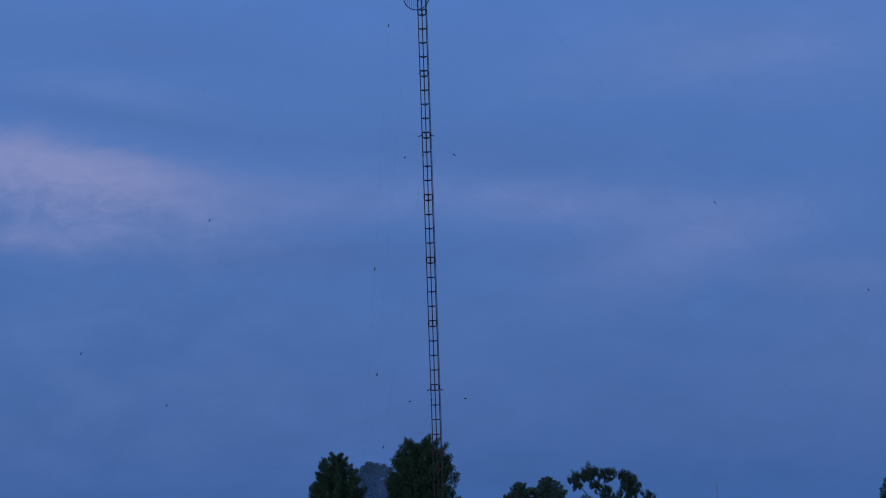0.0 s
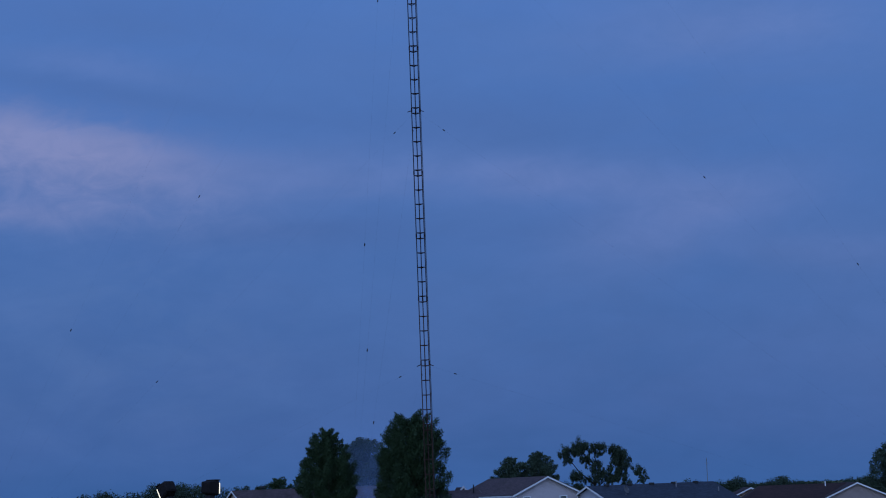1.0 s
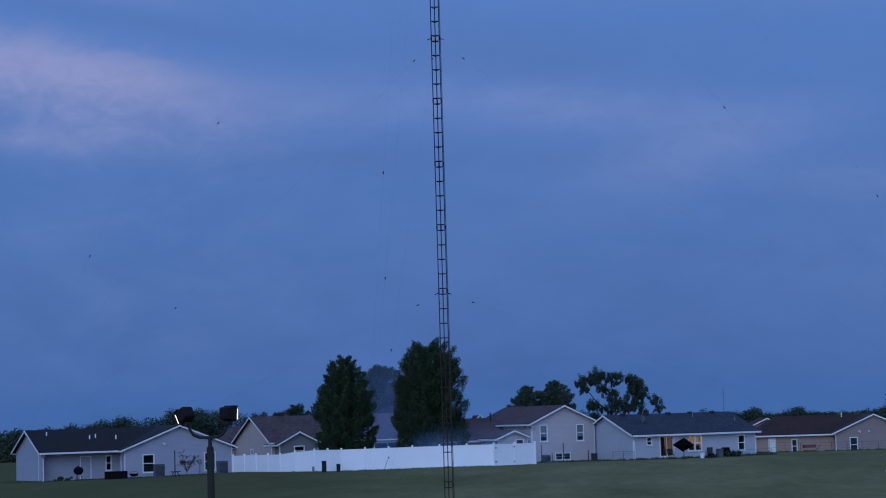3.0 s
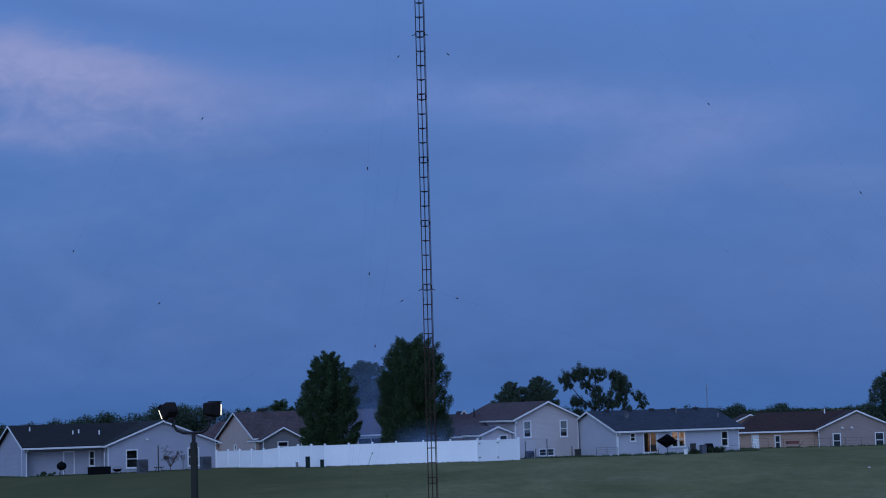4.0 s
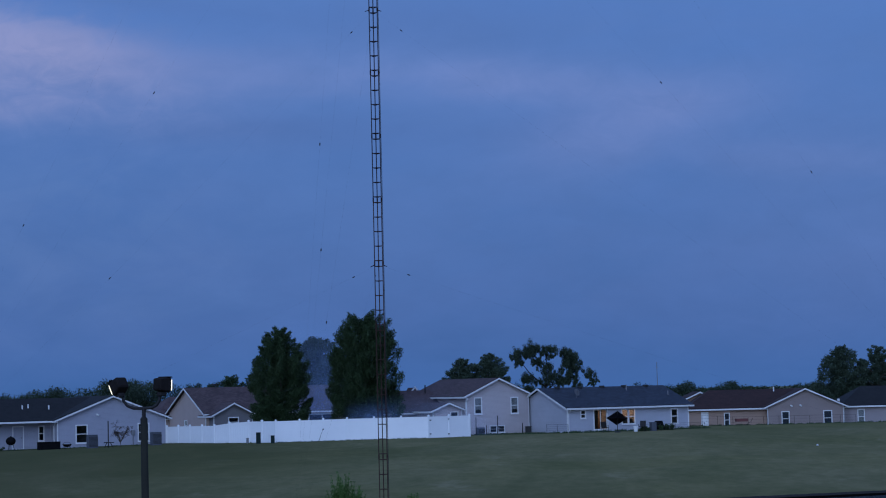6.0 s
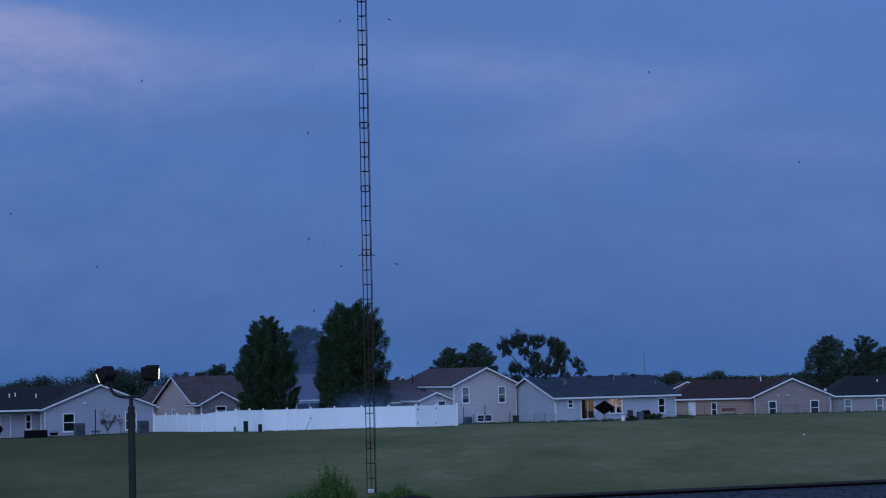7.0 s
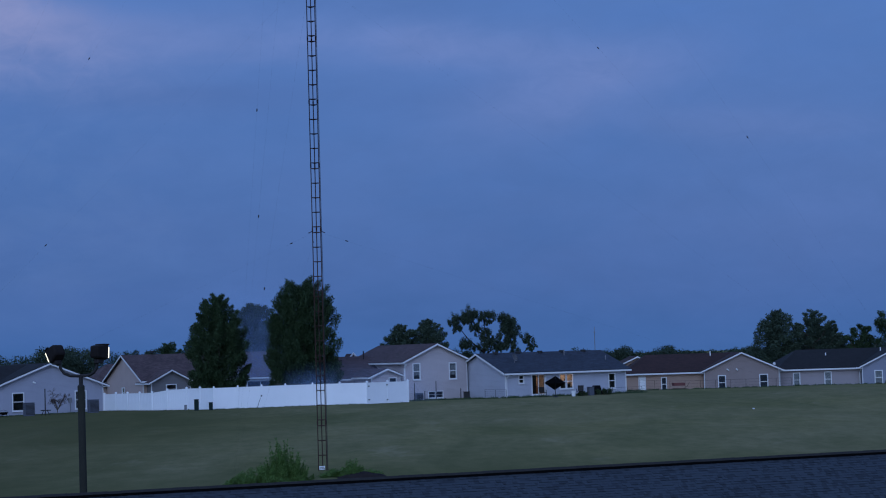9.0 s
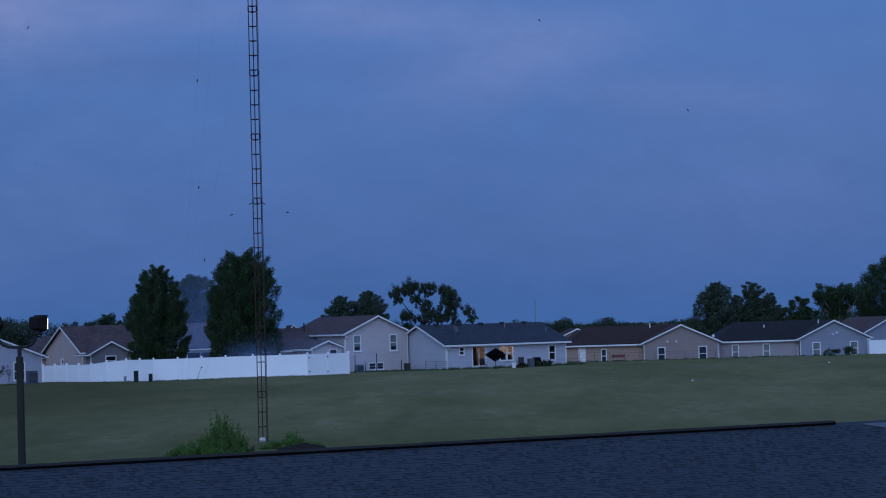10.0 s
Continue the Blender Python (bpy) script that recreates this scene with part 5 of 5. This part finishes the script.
# long grass where the mower does not reach
def rough_grass(points, count, h, label, seed):
    rng = np.random.default_rng(seed)
    (ax, ay), (bx, by) = points
    u = rng.random(count)
    x = ax + (bx - ax) * u + rng.normal(0, 0.12, count)
    y = ay + (by - ay) * u + rng.normal(0, 0.15, count)
    clump = 0.5 + 0.5 * np.sin(u * 40 + np.sin(u * 97) * 2)
    hh = h * rng.uniform(0.3, 1.0, count) * (0.35 + 0.65 * clump)
    z = np.array([ground_z(a, b) for a, b in zip(x, y)]) - 0.02
    lean = rng.normal(0, 0.3, count) * hh
    w = 0.03
    v = np.stack([np.stack([x - w, y, z], 1), np.stack([x + w, y, z], 1), np.stack([x + lean, y + lean * 0.3, z + hh], 1)], 1).reshape(-1, 3)
    me = bpy.data.meshes.new("rough_grass")
    me.from_pydata([tuple(p) for p in v], [], [(3 * k, 3 * k + 1, 3 * k + 2) for k in range(count)])
    me.materials.append(M_leaf)
    tagged(new("rough_grass", me), label, "grass", kind="stuff")


rough_grass(((-22.3, 167.8), (-3.4, 168.2)), 500, 0.14, "unmown dark grass along the fence foot", 71)
rough_grass(((-19.6, 164.8), (-6.8, 165.8)), 900, 0.16, "unmown dark grass along the fence foot", 72)
rough_grass(((-4.0, 173.5), (6.0, 173.2)), 1500, 0.28, "unmown dark grass before the taupe house", 73)
rough_grass(((5.4, 172.8), (18.0, 178.6)), 2600, 0.34, "tall weeds and grass along the patio", 74)
rough_grass(((17.0, 188.0), (38.0, 190.0)), 2200, 0.24, "unmown grass on the crest of the field", 75)
rough_grass(((36.0, 190.0), (56.0, 194.0)), 1800, 0.22, "unmown grass on the crest of the field", 76)
rough_grass(((-50.0, 170.0), (-31.0, 174.0)), 1600, 0.2, "unmown grass by the black-roofed house", 77)


def shrub_mound(x, y, w, h, seed, label):
    rnd = random.Random(seed)
    t = thing("shrub", pose(x, y, ground_z(x, y)), label, "shrub", "low shrubs by the houses")
    cs = [(rnd.uniform(-0.5, 0.5) * w, rnd.uniform(-0.25, 0.25), rnd.uniform(0.1, 0.75) * h) for k in range(16)]
    for k in range(5):
        bm = bmesh.new()
        path_tube(bm, [(cs[k][0] * 0.4, 0, -0.05), (cs[k][0] * 0.7, cs[k][1] * 0.5, cs[k][2] * 0.6), cs[k]], [0.025, 0.018, 0.008], 4)
        part("stem", bm, M_bark, t)
    leaves_mesh("leaves", cs, [h * 0.28] * len(cs), 1800, 0.05, M_leaf, t)


shrub_mound(-45.2, 171.4, 1.6, 0.45, 81, "low dark shrub at the house wall")
shrub_mound(13.0, 174.4, 1.1, 0.75, 83, "dark shrub beside the grills")
shrub_mound(14.3, 175.4, 0.8, 0.7, 84, "dark shrub beside the grills")
shrub_mound(11.9, 173.4, 0.9, 0.45, 85, "low dark shrub beside the patio")
shrub_mound(41.9, 183.5, 1.7, 0.75, 86, "dark low shrub on the crest of the field")
shrub_mound(43.6, 184.0, 0.8, 0.95, 87, "dark upright shrub on the crest of the field")

# ---- radio tower ----
TX, TY = -6.12, 95.0
TZ = 1.60
SECTION, FACE, SUNK = 3.12, 0.395, 0.83
TOWER_POSE = pose(TX, TY, TZ, 0, 0, 4)
tower = thing("radio_tower", TOWER_POSE, "slender guyed lattice radio tower of dark rusty steel", "tower")
LEGS = [(FACE / math.sqrt(3) * math.cos(a), FACE / math.sqrt(3) * math.sin(a)) for a in (radians(-30), radians(90), radians(210))]
bm = bmesh.new()
box(bm, -0.35, -0.35, -0.4, 0.35, 0.35, 0.0, 0.03)
part("footing", bm, M_pole, tower, "concrete footing")
for k in range(17):
    z = k * SECTION - SUNK
    zf = max(z, -0.05)
    bm = bmesh.new()
    tube(bm, (*LEGS[0], zf), (*LEGS[0], z + SECTION), 0.023, n=8)
    # rust low down; higher sections take the copy darkened as if backlit
    steel = M_rust if k < 5 else M_steel
    sec = part("section", bm, steel, tower)
    for lx, ly in LEGS[1:]:
        bm = bmesh.new()
        tube(bm, (lx, ly, zf), (lx, ly, z + SECTION), 0.023, n=8)
        part("leg", bm, steel, sec)
    for lx, ly in LEGS if k else ():
        bm = bmesh.new()
        tube(bm, (lx, ly, z - 0.1), (lx, ly, z + 0.1), 0.034, n=8)
        part("sleeve", bm, steel, sec)
    for j in range(5):
        zz = z + 0.14 + j * 0.71
        if zz < 0.1:
            continue
        for a in range(3):
            bm = bmesh.new()
            tube(bm, (*LEGS[a], zz), (*LEGS[(a + 1) % 3], zz), 0.022, n=5)
            part("rung", bm, steel, sec)
bm = bmesh.new()
path_tube(bm, [(LEGS[0][0] + 0.05, LEGS[0][1] + 0.02 * math.sin(k), k * 1.0) for k in range(52)], [0.015] * 52, 5)
part("feed_cable", bm, M_black, tower)
bm = bmesh.new()
box(bm, -0.17, -0.3, 0.04, 0.11, -0.27, 0.22, 0.01)
plate = part("sign_plate", bm, M_white, tower, "small white sign plate")
for k, w in enumerate((0.2, 0.24)):
    bm = bmesh.new()
    box(bm, -0.03 - w / 2, -0.304, 0.15 - 0.07 * k, -0.03 + w / 2, -0.3005, 0.175 - 0.07 * k)
    part("bar", bm, M_dark, plate)

# guys: level by level to three anchors
ANCHORS = (Vector((TX + 32, TY + 6)), Vector((TX - 26.5, TY + 8)), Vector((TX - 1.9, TY - 23)))
LEVELS = (11.58, 24.13, 36.65, 49.1)
# how far along each guy its insulators sit, level by level
SPOTS = (((0.045,), (0.042,), (0.044, 0.444), (0.045, 0.68)), ((0.048,), (0.042, 0.53), (0.045, 0.434), (0.045, 0.71)), ((0.05,), (0.05, 0.65), (0.05, 0.69), (0.05, 0.445, 0.68)))
for lz in LEVELS:
    for k in range(3):
        a = k * 2.0944 + radians(-30)
        bm = bmesh.new()
        tube(bm, (0.2 * math.cos(a), 0.2 * math.sin(a), lz), (0.46 * math.cos(a), 0.46 * math.sin(a), lz - 0.1), 0.025, 0.02, 6)
        part("guy_arm", bm, M_steel, tower)
for ai, an in enumerate(ANCHORS):
    az_ = ground_z(an.x, an.y)
    foot = Vector((an.x, an.y, az_ + 0.3))
    for li, lz in enumerate(LEVELS):
        head = Vector((TX, TY, TZ + lz))
        way = foot - head
        t = thing("guy_wire", Matrix.Translation(foot), "thin steel guy wire with egg insulators", "guy wire", "guy wires of the tower")
        bm = bmesh.new()
        tube(bm, (0, 0, 0), head + way.normalized() * 0.35 - foot, 0.0009, 0.0009, 4)
        part("wire", bm, M_pole, t)
        for f in SPOTS[ai][li]:
            c = head + way * f - foot
            bm = bmesh.new()
            d = way.normalized() * 0.08
            path_tube(bm, [c - d, c - d * 0.6, c, c + d * 0.6, c + d], [0.009, 0.023, 0.027, 0.023, 0.009], 8)
            part("insulator", bm, M_black, t)
    t = thing("guy_anchor", pose(an.x, an.y, az_), "steel guy anchor rod in the grass", "anchor", "guy anchors")
    bm = bmesh.new()
    tube(bm, (0, 0, -0.3), (0, 0, 0.32), 0.04, 0.03, 6)
    part("rod", bm, M_steel, t)
    bm = bmesh.new()
    box(bm, -0.12, -0.03, 0.2, 0.12, 0.03, 0.36, 0.01)
    part("plate", bm, M_steel, t)

# grid dish high on the tower
dish = thing("grid_dish", pose(-6.32, 94.55, 32.6, 90, 0, -6), "round wire grid dish aerial on the tower", "dish aerial")
R = 0.64
bm = bmesh.new()
path_tube(bm, [(R * math.cos(k * math.pi / 12), R * math.sin(k * math.pi / 12), 0.12) for k in range(25)], [0.02] * 25, 6)
part("rim", bm, M_steel, dish)
for j in range(-6, 7):
    xx = j * R / 7
    hh = math.sqrt(R * R - xx * xx)
    bm = bmesh.new()
    path_tube(bm, [(xx, hh * s / 4, 0.12 * (xx * xx + (hh * s / 4) ** 2) / (R * R)) for s in range(-4, 5)], [0.007] * 9, 4)
    part("grid_bar", bm, M_steel, dish)
bm = bmesh.new()
tube(bm, (0, 0, 0), (0, 0, 0.4), 0.02)
part("feed_arm", bm, M_steel, dish)
bm = bmesh.new()
box(bm, -0.06, -0.06, 0.36, 0.06, 0.06, 0.46, 0.01)
part("feed_horn", bm, M_dark, dish)
bm = bmesh.new()
tube(bm, (0, 0, -0.45), (0, 0, 0.02), 0.035)
part("mount", bm, M_steel, dish)

# ---- floodlight pole ----
M_bronze = material("dark_bronze_paint", (0.020, 0.016, 0.015), 0.8, (0.012, 0.010, 0.010), 6.0, 40.0, 0.15, spec=0.1)
PZ = ground_z(-9.885, 53)
lamp = thing("flood_light_pole", pose(-9.885, 53, PZ), "weathered pole with two floodlights on a curved bracket", "light pole")
zt = 6.45 - PZ
bm = bmesh.new()
tube(bm, (0.02, 0, -0.3), (0, 0, zt), 0.11, 0.095, 14)
part("pole", bm, M_pole, lamp, smooth=True)
bm = bmesh.new()
tube(bm, (0, 0, zt), (0, 0, zt + 0.3), 0.055, 0.055, 10)
tube(bm, (0, 0, zt - 0.03), (0, 0, zt + 0.03), 0.105, 0.07, 12)
part("tenon", bm, M_dark, lamp)
bm = bmesh.new()
zb_ = zt + 0.27
path_tube(bm, [(-0.56, 0, zb_ + 0.38), (-0.55, 0, zb_ + 0.22), (-0.45, 0, zb_ + 0.08), (-0.28, 0, zb_ + 0.01), (0, 0, zb_), (0.22, 0, zb_ + 0.01), (0.35, 0, zb_ + 0.08), (0.43, 0, zb_ + 0.2), (0.45, 0, zb_ + 0.38)], [0.042] * 9, 9)
part("bracket", bm, M_dark, lamp, smooth=True)
for hx, turn, nod in ((-0.65, 44, 34), (0.5, -38, 3)):
    # the housing widens from its back to the glass, which looks away from the viewer
    hm = pose(hx, 0, zb_ + 0.62, 0, 0, turn) @ pose(0, 0, 0, -nod, 0, 0)
    bm = bmesh.new()
    rings = []
    for y, w, h in ((-0.19, 0.13, 0.10), (-0.16, 0.165, 0.145), (0.0, 0.185, 0.175), (0.13, 0.2, 0.19), (0.16, 0.2, 0.19)):
        rings.append([bm.verts.new(hm @ Vector((sx_ * w, y, sz_ * h + (0.03 if sz_ > 0 else 0)))) for sx_, sz_ in ((-1, -0.8), (-0.8, -1), (0.8, -1), (1, -0.8), (1, 0.8), (0.8, 1), (-0.8, 1), (-1, 0.8))])
    for a, b in zip(rings, rings[1:]):
        for k in range(8):
            bm.faces.new((a[k], a[(k + 1) % 8], b[(k + 1) % 8], b[k]))
    bm.faces.new(rings[0][::-1])
    bm.faces.new(rings[-1])
    bmesh.ops.recalc_face_normals(bm, faces=bm.faces)
    hd_ = part("lamp_head", bm, M_bronze, lamp)
    bm = bmesh.new()
    box(bm, -0.212, 0.162, -0.145, 0.212, 0.195, 0.15, 0.015, m=hm)
    part("lens", bm, M_lens, hd_, "glowing lamp glass")
    bm = bmesh.new()
    box(bm, -0.21, 0.04, 0.205, 0.21, 0.2, 0.235, 0.01, m=hm)
    part("visor", bm, M_bronze, hd_)
    bm = bmesh.new()
    box(bm, -0.09, -0.12, -0.3, 0.09, 0.1, -0.18, 0.02, m=pose(hx, 0, zb_ + 0.62, 0, 0, turn))
    part("knuckle", bm, M_dark, hd_)

# ---- near roof ----
PITCH = 31.0
RL, RR = Vector((-8.89, 45, 4.0)), Vector((11.6, 51, 4.13))
along = (RR - RL).normalized()
flat_n = Vector((along.y, -along.x, 0)).normalized()
down = (flat_n * math.cos(radians(PITCH)) - Vector((0, 0, math.sin(radians(PITCH)))))
down = (down - along * down.dot(along)).normalized()
nearm = Matrix((along, -down, along.cross(-down))).transposed().to_4x4()
nearm.translation = RL - along * 5
RLEN = (RR - RL).length + 5
SLOPE = 4.1


def shingle_mat():
    def build(q, co, p, col, h):
        r = q.node("ShaderNodeObjectInfo").outputs["Random"]
        isl = q.node("ShaderNodeNewGeometry").outputs["Random Per Island"]
        f = q.math("FRACT", q.math("ADD", r, isl))
        c = q.mix(q.math("MULTIPLY", q.ramp(f, (0.68, 0.0), (0.8, 1.0)), 0.4), col, (0.012, 0.015, 0.020))
        q.link(c, p.inputs["Base Color"])
        return h
    return material("blue_grey_shingle", (0.046, 0.058, 0.073), 0.95, (0.033, 0.042, 0.055), 0.6, 60.0, 0.4, build=build, spec=0.15)


M_shingle = shingle_mat()
M_deck = material("roof_felt", (0.03, 0.032, 0.038), 0.95, (0.02, 0.022, 0.026), 2.0, 30.0, 0.2)
near = thing("near_building", nearm, "low building with a dark blue-grey asphalt shingle roof", "building")
bm = bmesh.new()
box(bm, 0, -SLOPE, -0.16, RLEN + 14, -0.01, -0.02)
near_roof = part("roof", bm, M_deck, near)
bm = bmesh.new()
# far slope, falling away behind the ridge
fs = (-flat_n * math.cos(radians(PITCH)) - Vector((0, 0, math.sin(radians(PITCH)))))
fs = (fs - along * fs.dot(along)).normalized()
to_local = nearm.to_3x3().inverted()
lf = to_local @ fs
fm = Matrix((Vector((1, 0, 0)), lf, Vector((1, 0, 0)).cross(lf))).transposed().to_4x4()
sgn = 1 if (nearm.to_3x3() @ (fm.to_3x3() @ Vector((0, 0, 1)))).z > 0 else -1
box(bm, 0, 0.0, -0.14 if sgn > 0 else 0.0, RLEN + 14, SLOPE, 0.0 if sgn > 0 else 0.14, m=fm)
bmesh.ops.recalc_face_normals(bm, faces=bm.faces)
part("far_roof", bm, M_shingle, near)
# walls under the eaves
nw = nearm.inverted()
for off in (3.3, -3.3):
    a = RL - along * 4.6 + flat_n * off
    b = RR + along * 13.6 + flat_n * off
    mid, L = (a + b) / 2, (b - a).length
    bm = bmesh.new()
    ang = math.degrees(math.atan2(along.y, along.x))
    box(bm, -L / 2, -0.08, 0, L / 2, 0.08, 1.75, m=nw @ pose(mid.x, mid.y, 0.1, 0, 0, ang))
    part("wall", bm, M_sid_gal, near)
# ridge vent: blackened to draw the shadow line under weathered cap shingles
SWAP = Matrix(((0, 1, 0, 0), (1, 0, 0, 0), (0, 0, 1, 0), (0, 0, 0, 1)))
bm = bmesh.new()
prism(bm, [(-0.085, -0.02), (-0.09, 0.085), (0.0, 0.086), (0.13, -0.05)], RLEN, SWAP)
bmesh.ops.recalc_face_normals(bm, faces=bm.faces)
vent = part("ridge_vent", bm, M_matte, near)
M_cap = material("grey_brown_shingle", (0.038, 0.036, 0.034), 0.95, (0.024, 0.023, 0.023), 3.0, 40.0, 0.4, spec=0.05)
cap_rnd = random.Random(62)
u = 0.0
cap_meshes = []
for k in range(4):
    bm = bmesh.new()
    prism(bm, [(-0.095, 0.088), (-0.098, 0.096 + 0.002 * k), (0.0, 0.100 + 0.002 * k), (0.16, -0.045), (0.15, -0.06), (0.0, 0.088)], 0.3, SWAP)
    bmesh.ops.recalc_face_normals(bm, faces=bm.faces)
    me = bpy.data.meshes.new("cap_shingle")
    bm.to_mesh(me)
    bm.free()
    me.materials.append(M_cap)
    cap_meshes.append(me)
while u < RLEN - 0.1:
    ob = new("cap_shingle", cap_meshes[cap_rnd.randrange(4)])
    ob.parent = near
    ob.location = (u, 0.004 * cap_rnd.uniform(-1, 1), 0.002 * cap_rnd.random())
    u += 0.302
bm = bmesh.new()
prism(bm, [(-0.13, -0.05), (-0.02, 0.03), (0.12, -0.06)], 13.5, Matrix.Translation((RLEN, 0, 0)) @ Matrix(((0, 1, 0, 0), (1, 0, 0, 0), (0, 0, 1, 0), (0, 0, 0, 1))))
bmesh.ops.recalc_face_normals(bm, faces=bm.faces)
part("ridge_cap", bm, M_shingle, near)
# pale metal sheet added for the lighter plane at the roof's end
bm = bmesh.new()
vs_ = [bm.verts.new(v) for v in ((RLEN + 0.7, -0.13, 0.025), (RLEN + 2.0, -0.62, 0.025), (RLEN + 6.0, -2.1, 0.025), (RLEN + 6.0, -0.13, 0.025))]
fc = bm.faces.new(vs_)
ex_ = bmesh.ops.extrude_face_region(bm, geom=[fc])
bmesh.ops.translate(bm, verts=[v for v in ex_["geom"] if isinstance(v, bmesh.types.BMVert)], vec=(0, 0, 0.012))
bmesh.ops.recalc_face_normals(bm, faces=bm.faces)
part("flashing", bm, material("pale_zinc_sheet", (0.12, 0.13, 0.15), 0.6, (0.10, 0.11, 0.13), 3.0, 30.0, 0.1, metal=0.4), near, "pale metal sheet in place of a lighter roof plane")

# shingles: tabs of a few widths, lower edge proud of the course below
COURSE = 0.105
srnd = random.Random(61)


def shingle_box(w, thick):
    """Eight corners of a wedge: thin at its upper edge, thick at its lower edge."""
    return [(0, -0.15, 0.004), (w, -0.15, 0.004), (w, 0, 0.0), (0, 0, 0.0), (0, -0.15, thick), (w, -0.15, thick), (w, 0, 0.004), (0, 0, 0.004)]


QUADS = ((0, 3, 2, 1), (4, 5, 6, 7), (0, 1, 5, 4), (1, 2, 6, 5), (2, 3, 7, 6), (3, 0, 4, 7))
WIDTHS = (0.07, 0.1, 0.13, 0.16)
kinds = []
for w in WIDTHS:
    for th in (0.012, 0.022):
        me = bpy.data.meshes.new("shingle")
        me.from_pydata(shingle_box(w - 0.002, th), [], QUADS)
        me.materials.append(M_shingle)
        kinds.append(me)
rest_v, rest_f = [], []
singles = 0
for c in range(int(SLOPE / COURSE)):
    y = -0.03 - c * COURSE
    x = -srnd.uniform(0, 0.3) + 0.3
    while x < RLEN + 10:
        wi = srnd.randrange(4)
        hi = srnd.random() < 0.45
        lift = 0.004 + 0.002 * srnd.random()
        if 10.0 < x < 14.6 and 6 <= c < 14 and singles < 300:
            ob = new("shingle", kinds[wi * 2 + hi])
            ob.parent = near_roof
            ob.location = (x, y, lift)
            singles += 1
        else:
            n0 = len(rest_v)
            rest_v += [(x + vx, y + vy, lift + vz) for vx, vy, vz in shingle_box(WIDTHS[wi] - 0.002, 0.022 if hi else 0.012)]
            rest_f += [tuple(n0 + i for i in f) for f in QUADS]
        x += WIDTHS[wi]
me = bpy.data.meshes.new("shingles")
me.from_pydata(rest_v, [], rest_f)
me.materials.append(M_shingle)
ob = new("shingles", me)
ob.parent = near_roof
ob["kind"] = "stuff"
